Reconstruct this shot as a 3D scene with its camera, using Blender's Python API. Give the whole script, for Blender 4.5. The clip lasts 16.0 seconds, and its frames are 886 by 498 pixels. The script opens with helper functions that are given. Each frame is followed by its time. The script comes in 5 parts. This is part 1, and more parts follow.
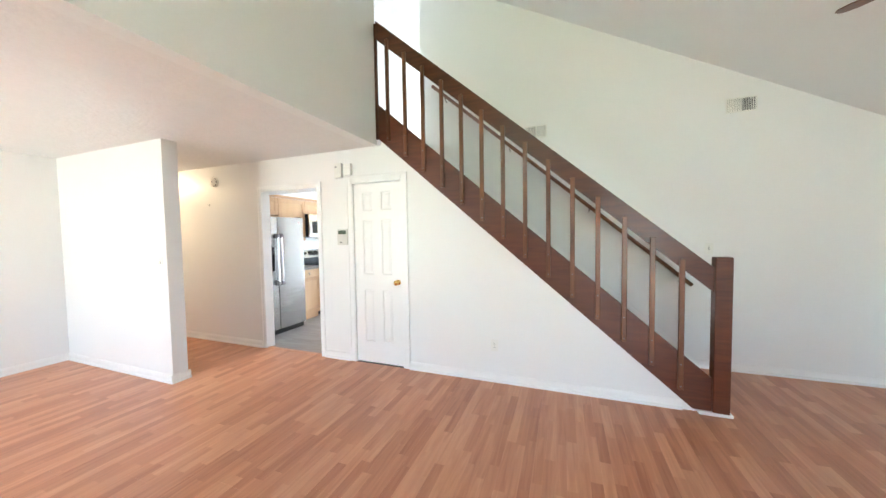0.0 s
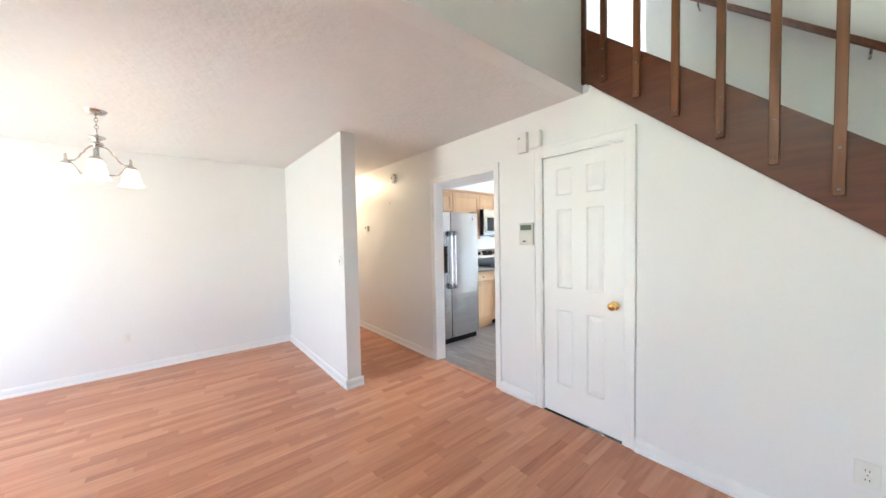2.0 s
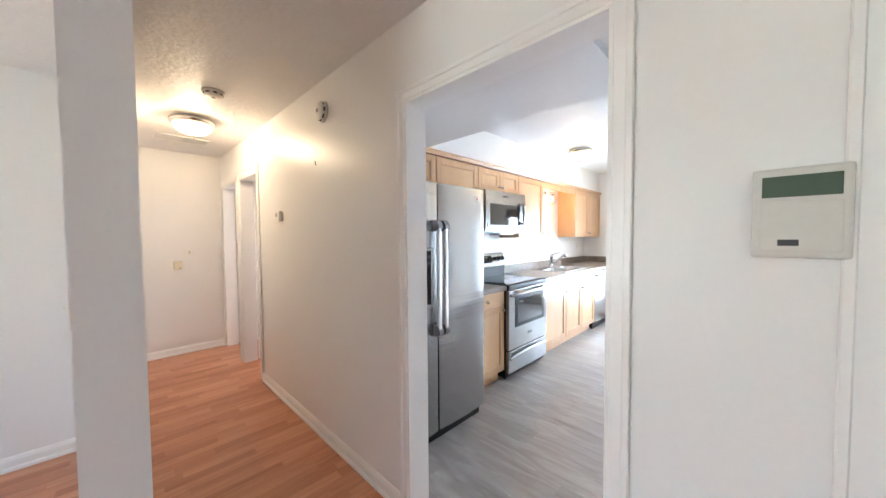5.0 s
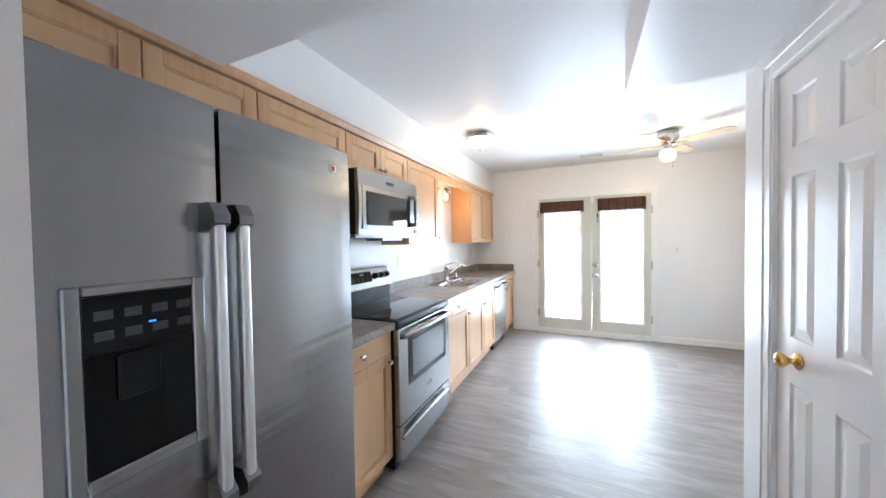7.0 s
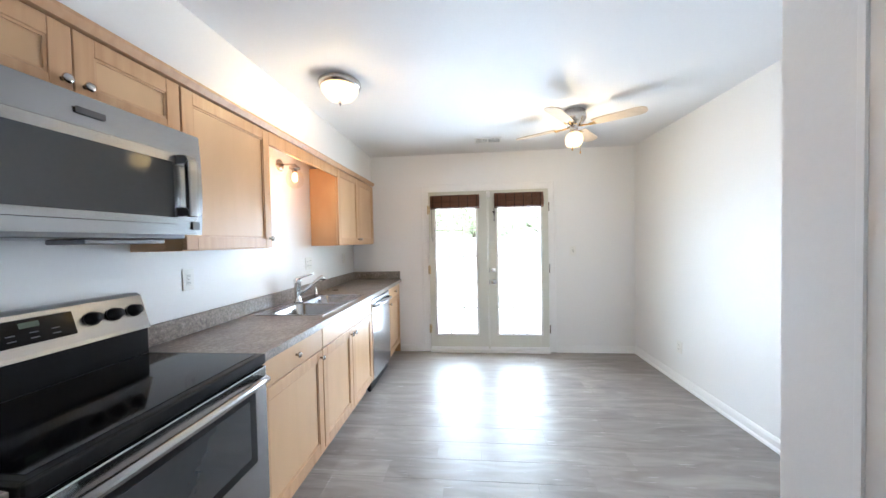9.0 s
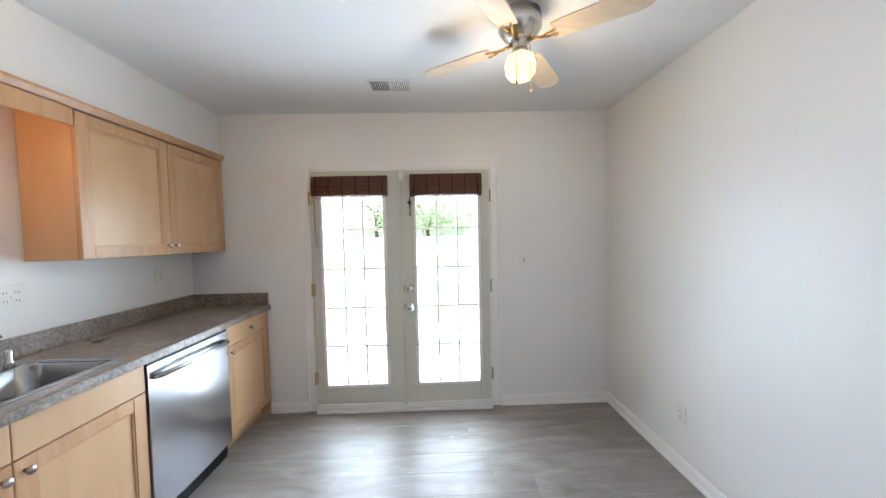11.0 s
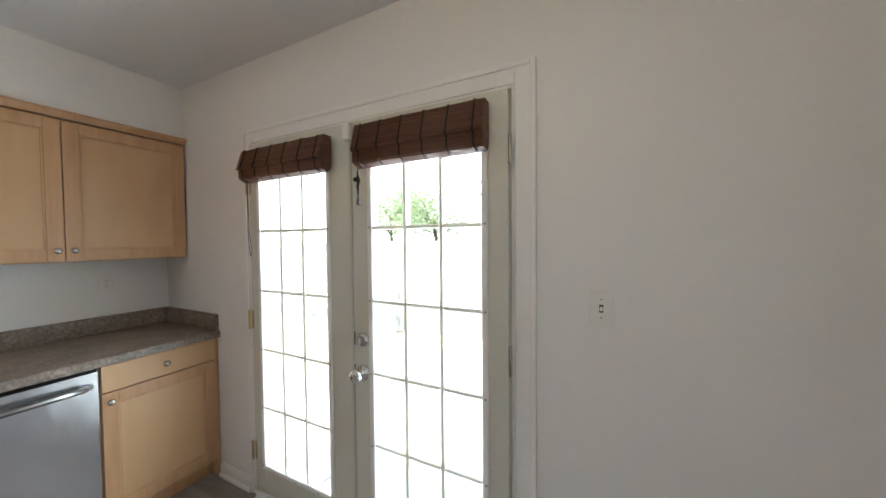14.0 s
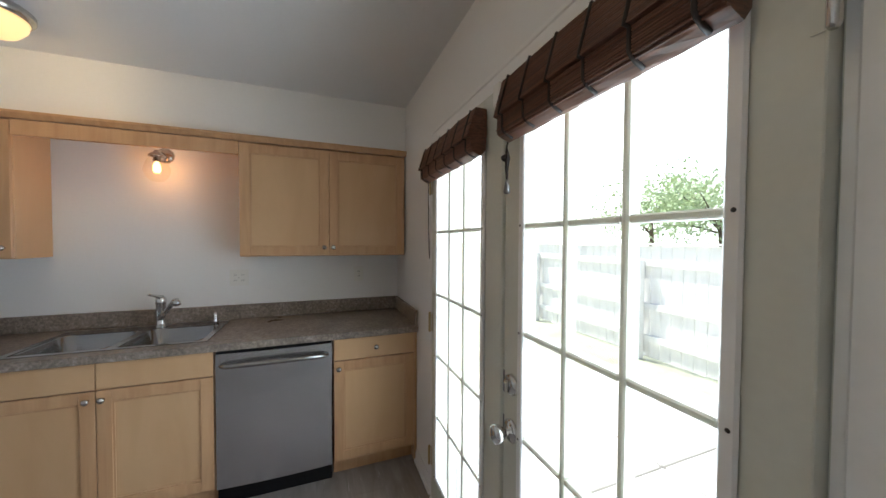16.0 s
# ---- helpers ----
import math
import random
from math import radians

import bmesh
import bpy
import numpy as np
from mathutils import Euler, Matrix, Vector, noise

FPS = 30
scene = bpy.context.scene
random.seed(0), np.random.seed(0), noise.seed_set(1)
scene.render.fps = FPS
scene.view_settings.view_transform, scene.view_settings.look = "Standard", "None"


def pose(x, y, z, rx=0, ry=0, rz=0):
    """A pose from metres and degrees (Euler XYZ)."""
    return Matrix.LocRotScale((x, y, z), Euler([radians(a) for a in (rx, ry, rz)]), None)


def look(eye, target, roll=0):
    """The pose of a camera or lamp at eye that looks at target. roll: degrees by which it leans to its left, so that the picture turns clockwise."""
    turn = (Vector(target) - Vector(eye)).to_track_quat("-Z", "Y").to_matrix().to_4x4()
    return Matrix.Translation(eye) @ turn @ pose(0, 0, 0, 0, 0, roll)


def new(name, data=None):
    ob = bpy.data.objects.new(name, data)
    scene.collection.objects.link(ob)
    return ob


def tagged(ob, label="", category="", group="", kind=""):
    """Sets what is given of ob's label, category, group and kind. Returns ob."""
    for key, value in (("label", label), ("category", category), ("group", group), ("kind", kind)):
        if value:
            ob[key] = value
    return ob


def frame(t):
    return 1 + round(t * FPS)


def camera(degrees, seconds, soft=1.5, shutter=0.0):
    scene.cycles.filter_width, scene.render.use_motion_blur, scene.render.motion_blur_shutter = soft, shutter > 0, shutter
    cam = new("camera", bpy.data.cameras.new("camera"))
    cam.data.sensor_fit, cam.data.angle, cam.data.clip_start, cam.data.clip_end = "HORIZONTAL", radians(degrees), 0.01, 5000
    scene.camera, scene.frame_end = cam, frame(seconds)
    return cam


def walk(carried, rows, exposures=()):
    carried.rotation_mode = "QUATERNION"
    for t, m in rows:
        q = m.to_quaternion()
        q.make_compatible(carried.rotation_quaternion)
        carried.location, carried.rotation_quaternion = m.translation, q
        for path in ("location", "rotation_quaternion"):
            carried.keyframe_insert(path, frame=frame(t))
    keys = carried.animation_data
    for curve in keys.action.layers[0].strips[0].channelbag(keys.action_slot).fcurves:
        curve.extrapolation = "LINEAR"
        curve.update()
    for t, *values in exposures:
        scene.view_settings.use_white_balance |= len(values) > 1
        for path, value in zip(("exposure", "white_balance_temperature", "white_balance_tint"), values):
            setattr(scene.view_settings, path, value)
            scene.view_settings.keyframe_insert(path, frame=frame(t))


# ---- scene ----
cam = camera(107.9, 16.0)
PATH = [
    (0, (2.544, -3.096, 1.455), (1.836, -1.227, 1.367), -0.9),
    (0.5, (2.383, -2.971, 1.462), (1.438, -1.21, 1.386), -0.9),
    (1, (2.232, -2.728, 1.474), (1.0, -1.155, 1.378), -0.9),
    (1.5, (1.979, -2.548, 1.449), (0.556, -1.145, 1.368), -1.0),
    (2, (1.788, -2.288, 1.438), (0.245, -1.017, 1.362), -1.1),
    (2.5, (1.532, -2.022, 1.424), (-0.053, -0.805, 1.35), -0.8),
    (3, (1.2, -1.792, 1.422), (-0.393, -0.585, 1.347), -0.7),
    (5.5, (-0.14, -0.775, 1.402), (-1.425, 0.757, 1.338), -0.5),
    (6, (-0.344, -0.529, 1.406), (-1.475, 1.12, 1.359), -0.7),
    (6.5, (-0.496, -0.271, 1.4), (-1.43, 1.497, 1.355), -0.7),
    (7, (-0.578, -0.016, 1.406), (-1.389, 1.812, 1.36), -0.9),
    (7.5, (-0.64, 0.237, 1.407), (-1.274, 2.133, 1.362), -1.0),
    (8, (-0.699, 0.489, 1.416), (-1.131, 2.441, 1.365), -1.0),
    (8.5, (-0.71, 0.763, 1.409), (-0.996, 2.741, 1.358), -1.1),
    (9, (-0.693, 1.062, 1.406), (-0.878, 3.053, 1.357), -1.2),
    (11.5, (-0.08, 2.695, 1.469), (0.025, 4.691, 1.391), -1.3),
    (12, (0.075, 2.933, 1.423), (0.22, 4.927, 1.381), -1.4),
    (12.5, (0.248, 3.191, 1.439), (0.242, 5.19, 1.386), -1.2),
    (13, (0.36, 3.515, 1.462), (0.108, 5.498, 1.397), -0.9),
    (13.5, (0.461, 3.764, 1.465), (-0.09, 5.686, 1.409), -0.9),
    (14, (0.534, 3.97, 1.482), (-0.362, 5.757, 1.428), -0.5),
    (14.5, (0.493, 4.184, 1.48), (-0.732, 5.763, 1.415), -0.4),
    (15, (0.433, 4.35, 1.487), (-1.077, 5.661, 1.428), -0.2),
    (15.5, (0.419, 4.478, 1.493), (-1.306, 5.489, 1.44), 0.0),
    (16, (0.432, 4.532, 1.494), (-1.437, 5.242, 1.444), 0.3),
]
walk(cam, [(t, look(eye, target, roll)) for t, eye, target, roll in PATH], exposures=[(0, 3.8, 5980, 8), (1.5, 3.62, 5880, 9), (3, 3.35, 5850, 11), (5.5, 3.08, 5900, 12), (7.0, 2.68, 5820, 12), (9.0, 2.31, 5820, 11), (11.5, 1.69, 5940, 12), (14.0, 1.33, 6240, 12), (16, 0.75, 6260, 12)])

# ---- world and light ----
world = bpy.data.worlds.new("sky")
scene.world = world
world.use_nodes = True
wn = world.node_tree
sky = wn.nodes.new("ShaderNodeTexSky")
sky.sky_type, sky.sun_disc = "NISHITA", False
sky.sun_elevation, sky.sun_rotation = radians(60), radians(245)
wn.links.new(sky.outputs[0], wn.nodes["Background"].inputs[0])
wn.nodes["Background"].inputs[1].default_value = 0.15


def lamp(name, kind, m, energy, color=(1, 1, 1), size=0.1, size_y=None, spread=180):
    data = bpy.data.lights.new(name, kind)
    data.energy, data.color = energy, color
    if kind == "AREA":
        data.size, data.spread = size, radians(spread)
        if size_y:
            data.shape, data.size_y = "RECTANGLE", size_y
    elif kind == "SUN":
        data.angle = radians(0.5)
    else:
        data.shadow_soft_size = size
    ob = new(name, data)
    ob.matrix_world = m
    return ob


SUN_DIR = Vector((math.sin(radians(245)) * math.cos(radians(60)), math.cos(radians(245)) * math.cos(radians(60)), math.sin(radians(60))))
lamp("sun", "SUN", look(SUN_DIR * 30, (0, 0, 0)), 5.0, (1.0, 0.95, 0.87))
# area lamps as daylight: kitchen back doors; windows behind the walk are unseen, assumed
lamp("daylight_kitchen", "AREA", look((-0.508, 5.20, 1.05), (-0.508, 2.2, 1.04)), 22, (0.74, 0.87, 1.0), 1.42, 1.62, 142)
lamp("daylight_dining", "AREA", look((-1.75, -5.22, 1.15), (-1.9, 0, 0.1)), 3.8, (0.85, 0.92, 1.0), 1.5, 2.0)
lamp("daylight_living", "AREA", look((3.9, -5.22, 1.15), (2.9, 0, -0.9)), 0.8, (0.85, 0.92, 1.0), 1.2, 2.0, 95)
# added green fill for the upper walls, from a made-up gable window
lamp("green_fill_gable", "AREA", look((1.46, -5.22, 3.15), (1.46, 0, 4.9)), 0.75, (0.72, 1.0, 0.26), 0.85, 0.85, 100)
# added fill inside the windowless side room, brightens the far doorway
lamp("fill_side_room", "AREA", look((-4.4, 2.3, 1.3), (-4.4, 0, 1.0)), 4.5, (1.0, 0.98, 0.95), 1.0, 1.4)
# added fill on the closed landing, in place of an unseen upstairs window
lamp("fill_upstairs", "AREA", look((-1.7, 0.5, 3.9), (1.0, 0.5, 3.6)), 1.3, (0.93, 0.97, 1.0), 0.9, 1.3)


# ---- materials ----
def material(name, base=(0.8, 0.8, 0.8), rough=0.5, metal=0.0, vary=0.06, scale=3.0, fine=60.0, bump=0.0, bump_scale=120.0, spec=0.5, coat=0.0):
    """A surface with a slow change and a fine grain of its colour, a change of gloss and a fine relief."""
    m = bpy.data.materials.new(name)
    m.use_nodes = True
    nt = m.node_tree
    b = nt.nodes["Principled BSDF"]
    b.inputs["Roughness"].default_value, b.inputs["Metallic"].default_value = rough, metal
    b.inputs["Specular IOR Level"].default_value, b.inputs["Coat Weight"].default_value = spec, coat
    tc = nt.nodes.new("ShaderNodeTexCoord")
    n1, n2 = nt.nodes.new("ShaderNodeTexNoise"), nt.nodes.new("ShaderNodeTexNoise")
    n1.inputs["Scale"].default_value, n2.inputs["Scale"].default_value = scale, fine
    n1.inputs["Detail"].default_value = 4
    mix = nt.nodes.new("ShaderNodeMath")
    mix.operation = "ADD"
    for n, k in ((n1, 0), (n2, 1)):
        nt.links.new(tc.outputs["Object"], n.inputs["Vector"])
        nt.links.new(n.outputs["Fac"], mix.inputs[k])
    mp = nt.nodes.new("ShaderNodeMapRange")
    mp.inputs["From Min"].default_value, mp.inputs["From Max"].default_value = 0.6, 1.4
    mp.inputs["To Min"].default_value, mp.inputs["To Max"].default_value = 1 - vary, 1 + vary
    nt.links.new(mix.outputs[0], mp.inputs[0])
    mul = nt.nodes.new("ShaderNodeVectorMath")
    mul.operation = "SCALE"
    mul.inputs[0].default_value = base
    nt.links.new(mp.outputs[0], mul.inputs["Scale"])
    nt.links.new(mul.outputs[0], b.inputs["Base Color"])
    mr = nt.nodes.new("ShaderNodeMapRange")
    mr.inputs["To Min"].default_value, mr.inputs["To Max"].default_value = max(0.02, rough - 0.06), min(1, rough + 0.06)
    nt.links.new(n1.outputs["Fac"], mr.inputs[0])
    nt.links.new(mr.outputs[0], b.inputs["Roughness"])
    if bump:
        nb, bp = nt.nodes.new("ShaderNodeTexNoise"), nt.nodes.new("ShaderNodeBump")
        nb.inputs["Scale"].default_value, nb.inputs["Detail"].default_value = bump_scale, 3
        nt.links.new(tc.outputs["Object"], nb.inputs["Vector"])
        nt.links.new(nb.outputs["Fac"], bp.inputs["Height"])
        bp.inputs["Strength"].default_value, bp.inputs["Distance"].default_value = bump, 0.004
        nt.links.new(bp.outputs[0], b.inputs["Normal"])
    return m


def glow(name, color, strength):
    m = bpy.data.materials.new(name)
    m.use_nodes = True
    b = m.node_tree.nodes["Principled BSDF"]
    b.inputs["Base Color"].default_value = (*color, 1)
    b.inputs["Emission Color"].default_value = (*color, 1)
    b.inputs["Emission Strength"].default_value = strength
    return m


def brushed(name, base, rough, stretch, bands=None):
    """Brushed steel: fine streaks along one axis, and slow waves of the sheet."""
    m = material(name, base, rough, 1.0, 0.03)
    nt = m.node_tree
    b = nt.nodes["Principled BSDF"]
    tc, mp = nt.nodes.new("ShaderNodeTexCoord"), nt.nodes.new("ShaderNodeMapping")
    mp.inputs["Scale"].default_value = stretch
    n, bp = nt.nodes.new("ShaderNodeTexNoise"), nt.nodes.new("ShaderNodeBump")
    n.inputs["Scale"].default_value, n.inputs["Detail"].default_value = 1.0, 4
    nt.links.new(tc.outputs["Object"], mp.inputs[0])
    nt.links.new(mp.outputs[0], n.inputs["Vector"])
    nt.links.new(n.outputs["Fac"], bp.inputs["Height"])
    bp.inputs["Strength"].default_value, bp.inputs["Distance"].default_value = 0.06, 0.002
    nt.links.new(bp.outputs[0], b.inputs["Normal"])
    if bands:
        m2, n2, b2 = nt.nodes.new("ShaderNodeMapping"), nt.nodes.new("ShaderNodeTexNoise"), nt.nodes.new("ShaderNodeBump")
        m2.inputs["Scale"].default_value = bands
        n2.inputs["Scale"].default_value, n2.inputs["Detail"].default_value = 1.0, 2
        b2.inputs["Strength"].default_value, b2.inputs["Distance"].default_value = 0.6, 0.006
        nt.links.new(tc.outputs["Object"], m2.inputs[0]), nt.links.new(m2.outputs[0], n2.inputs["Vector"])
        nt.links.new(n2.outputs["Fac"], b2.inputs["Height"]), nt.links.new(b2.outputs[0], bp.inputs["Normal"])
    b.inputs["Anisotropic"].default_value = 0.5
    return m


def wood(name, dark, light, rough, grain=(30, 30, 1.6), contrast=0.5, bump=0.05):
    """Grain drawn out along the axis with the smallest scale, blotches, and a tone of its own for each object."""
    m = bpy.data.materials.new(name)
    m.use_nodes = True
    nt = m.node_tree
    b = nt.nodes["Principled BSDF"]
    tc, mp, oi = nt.nodes.new("ShaderNodeTexCoord"), nt.nodes.new("ShaderNodeMapping"), nt.nodes.new("ShaderNodeObjectInfo")
    mp.inputs["Scale"].default_value = grain
    off = nt.nodes.new("ShaderNodeVectorMath")
    off.operation = "MULTIPLY_ADD"
    off.inputs[1].default_value = (7, 13, 5)
    comb = nt.nodes.new("ShaderNodeCombineXYZ")
    for k in range(3):
        nt.links.new(oi.outputs["Random"], comb.inputs[k])
    nt.links.new(comb.outputs[0], off.inputs[0])
    nt.links.new(tc.outputs["Object"], off.inputs[2])
    nt.links.new(off.outputs[0], mp.inputs[0])
    n, blot = nt.nodes.new("ShaderNodeTexNoise"), nt.nodes.new("ShaderNodeTexNoise")
    n.inputs["Scale"].default_value, n.inputs["Detail"].default_value, n.inputs["Distortion"].default_value = 1.0, 6, 0.6
    blot.inputs["Scale"].default_value = 2.2
    nt.links.new(mp.outputs[0], n.inputs["Vector"])
    nt.links.new(off.outputs[0], blot.inputs["Vector"])
    add = nt.nodes.new("ShaderNodeMath")
    add.operation = "MULTIPLY_ADD"
    add.inputs[1].default_value = 0.45
    nt.links.new(blot.outputs["Fac"], add.inputs[0])
    nt.links.new(n.outputs["Fac"], add.inputs[2])
    sh = nt.nodes.new("ShaderNodeMath")
    sh.operation = "MULTIPLY_ADD"
    sh.inputs[1].default_value = 0.16
    nt.links.new(oi.outputs["Random"], sh.inputs[0])
    nt.links.new(add.outputs[0], sh.inputs[2])
    ramp = nt.nodes.new("ShaderNodeValToRGB")
    ramp.color_ramp.elements[0].position, ramp.color_ramp.elements[1].position = 0.8 - contrast / 2, 0.8 + contrast / 2
    ramp.color_ramp.elements[0].color, ramp.color_ramp.elements[1].color = (*dark, 1), (*light, 1)
    nt.links.new(sh.outputs[0], ramp.inputs[0])
    nt.links.new(ramp.outputs[0], b.inputs["Base Color"])
    b.inputs["Roughness"].default_value = rough
    bp = nt.nodes.new("ShaderNodeBump")
    bp.inputs["Strength"].default_value, bp.inputs["Distance"].default_value = bump, 0.002
    nt.links.new(n.outputs["Fac"], bp.inputs["Height"])
    nt.links.new(bp.outputs[0], b.inputs["Normal"])
    return m


def strip_floor(name, tones, width, length, rough, streak, fleck=0.0, axis="Y", spread=1.0):
    """Laminate whose printed strips differ in tone; axis: the way they run."""
    m = bpy.data.materials.new(name)
    m.use_nodes = True
    nt = m.node_tree
    L, N = nt.links.new, nt.nodes.new
    b = nt.nodes["Principled BSDF"]
    tc, sep = N("ShaderNodeTexCoord"), N("ShaderNodeSeparateXYZ")
    geo = N("ShaderNodeNewGeometry")
    L(geo.outputs["Position"], sep.inputs[0])
    across, along = ("X", "Y") if axis == "Y" else ("Y", "X")

    def math_node(op, a, c=None, d=None):
        n = N("ShaderNodeMath")
        n.operation = op
        for k, v in enumerate((a, c, d)):
            if v is None:
                continue
            if isinstance(v, (int, float)):
                n.inputs[k].default_value = v
            else:
                L(v, n.inputs[k])
        return n.outputs[0]

    row = math_node("FLOOR", math_node("DIVIDE", sep.outputs[across], width))
    wn1 = N("ShaderNodeTexWhiteNoise")
    wn1.noise_dimensions = "1D"
    L(row, wn1.inputs["W"])
    col = math_node("FLOOR", math_node("ADD", math_node("DIVIDE", sep.outputs[along], length), math_node("MULTIPLY", wn1.outputs["Value"], 7.0)))
    wn2, cxy = N("ShaderNodeTexWhiteNoise"), N("ShaderNodeCombineXYZ")
    wn2.noise_dimensions = "2D"
    L(row, cxy.inputs[0]), L(col, cxy.inputs[1]), L(cxy.outputs[0], wn2.inputs["Vector"])
    mp, gn = N("ShaderNodeMapping"), N("ShaderNodeTexNoise")
    mp.inputs["Scale"].default_value = streak
    off = N("ShaderNodeVectorMath")
    off.operation = "ADD"
    sc = N("ShaderNodeVectorMath")
    sc.operation = "SCALE"
    sc.inputs["Scale"].default_value = 9.0
    L(wn2.outputs["Color"], sc.inputs[0]), L(sc.outputs[0], off.inputs[0]), L(geo.outputs["Position"], off.inputs[1])
    L(off.outputs[0], mp.inputs[0]), L(mp.outputs[0], gn.inputs["Vector"])
    gn.inputs["Scale"].default_value, gn.inputs["Detail"].default_value, gn.inputs["Distortion"].default_value = 1.0, 7, 0.8
    f = math_node("ADD", math_node("MULTIPLY", wn2.outputs["Value"], 0.5 * spread), math_node("MULTIPLY_ADD", gn.outputs["Fac"], 0.9, 0.3 - 0.25 * spread - 0.2))
    ramp = N("ShaderNodeValToRGB")
    els = ramp.color_ramp.elements
    els[0].position, els[1].position = 0.15, 0.95
    els[0].color, els[1].color = (*tones[0], 1), (*tones[2], 1)
    e = els.new(0.55)
    e.color = (*tones[1], 1)
    L(f, ramp.inputs[0])
    color = ramp.outputs[0]
    if fleck:
        fm, fn = N("ShaderNodeMapping"), N("ShaderNodeTexNoise")
        fm.inputs["Scale"].default_value = (6, 90, 1) if axis == "X" else (90, 6, 1)
        L(off.outputs[0], fm.inputs[0]), L(fm.outputs[0], fn.inputs["Vector"])
        fn.inputs["Scale"].default_value, fn.inputs["Detail"].default_value = 1.0, 5
        fr = N("ShaderNodeMapRange")
        fr.inputs["From Min"].default_value, fr.inputs["From Max"].default_value = 0.66, 0.78
        fr.inputs["To Max"].default_value = fleck
        L(fn.outputs["Fac"], fr.inputs[0])
        mixc = N("ShaderNodeMixRGB")
        mixc.inputs[2].default_value = (0.62, 0.6, 0.58, 1)
        L(fr.outputs[0], mixc.inputs[0]), L(color, mixc.inputs[1])
        color = mixc.outputs[0]
    L(color, b.inputs["Base Color"])
    rr = N("ShaderNodeMapRange")
    rr.inputs["To Min"].default_value, rr.inputs["To Max"].default_value = rough - 0.07, rough + 0.1
    L(gn.outputs["Fac"], rr.inputs[0]), L(rr.outputs[0], b.inputs["Roughness"])
    bp = N("ShaderNodeBump")
    bp.inputs["Strength"].default_value, bp.inputs["Distance"].default_value = 0.06, 0.002
    L(gn.outputs["Fac"], bp.inputs["Height"]), L(bp.outputs[0], b.inputs["Normal"])
    return m


# lit lamps
lamp("hall_bulb", "POINT", pose(-3.47, -0.48, 2.35), 3.5, (1.0, 0.74, 0.44), 0.05)
lamp("kitchen_bulb", "POINT", pose(-1.57, 3.2, 2.41), 2.5, (1.0, 0.72, 0.38), 0.05)
lamp("fan_bulb", "POINT", pose(0.19, 3.95, 2.25), 2.0, (1.0, 0.76, 0.44), 0.04)
lamp("sink_bulb", "POINT", pose(-2.12, 3.57, 1.945), 0.65, (1.0, 0.45, 0.14), 0.02)
for k in range(3):
    a = radians(3 + 120 * k)
    lamp("chandelier_bulb", "POINT", pose(-1.78 + 0.2 * math.cos(a), -2.725 + 0.2 * math.sin(a), 1.99), 0.2, (1.0, 0.80, 0.52), 0.03)

PAINT = material("wall_paint", (0.80, 0.795, 0.785), 0.38, vary=0.015, scale=1.5, bump=0.10, bump_scale=180)
KITCHEN_PAINT = material("kitchen_paint", (0.80, 0.795, 0.785), 0.38, vary=0.015, scale=1.5, bump=0.08, bump_scale=180)
TRIM = material("trim_paint", (0.83, 0.825, 0.815), 0.3, vary=0.02, scale=4, bump=0.03, bump_scale=40)
CEIL = material("knockdown_ceiling", (0.78, 0.77, 0.76), 0.55, vary=0.03, scale=6, bump=1.4, bump_scale=26)
CEIL_K = material("gloss_ceiling", (0.77, 0.77, 0.77), 0.46, vary=0.015, scale=1.2, bump=0.03, bump_scale=12, spec=0.13)
LAMINATE = strip_floor("laminate_strips", ((0.38, 0.142, 0.07), (0.53, 0.228, 0.124), (0.66, 0.33, 0.19)), 0.0655, 0.46, 0.33, (34, 2.2, 1))
VINYL = strip_floor("vinyl_planks", ((0.13, 0.112, 0.102), (0.255, 0.226, 0.208), (0.41, 0.372, 0.345)), 0.18, 1.22, 0.39, (2.6, 11, 1), 0.85, "X", 0.22)
STAIR_WOOD = wood("stained_stair_wood", (0.046, 0.011, 0.005), (0.125, 0.033, 0.012), 0.35, (3, 26, 26), 0.7)
BALUSTER_WOOD = wood("stained_baluster_wood", (0.075, 0.022, 0.009), (0.20, 0.072, 0.026), 0.35, (26, 26, 2), 0.7)
MAPLE = wood("maple_frame", (0.455, 0.25, 0.122), (0.60, 0.37, 0.20), 0.35, (26, 26, 2.2), 0.9)
MAPLE_P = wood("maple_panel", (0.505, 0.297, 0.145), (0.63, 0.405, 0.222), 0.35, (6, 6, 1.3), 1.3)
STEEL = brushed("brushed_steel", (0.35, 0.35, 0.352), 0.22, (2, 2, 260), (0.5, 0.5, 11))
STEEL_V = brushed("brushed_steel_upright", (0.56, 0.57, 0.60), 0.25, (260, 260, 2), (7, 7, 0.7))
STEEL_M = brushed("brushed_dark_steel", (0.30, 0.30, 0.305), 0.25, (2, 2, 260))
STEEL_D = material("dark_steel", (0.22, 0.22, 0.23), 0.3, 1.0, 0.05)
CHROME = material("chrome", (0.72, 0.72, 0.72), 0.1, 1.0, 0.02)
SATIN = material("satin_steel", (0.66, 0.66, 0.66), 0.38, 1.0, 0.03)
NICKEL = material("satin_nickel", (0.55, 0.53, 0.50), 0.25, 1.0, 0.04)
BRASS = material("brass", (0.78, 0.50, 0.17), 0.15, 1.0, 0.05)
BLACK = material("black_plastic", (0.008, 0.008, 0.009), 0.3, vary=0.1, spec=0.2)
BLACKGLASS = material("black_glass", (0.004, 0.004, 0.005), 0.05, vary=0.05, spec=0.2)
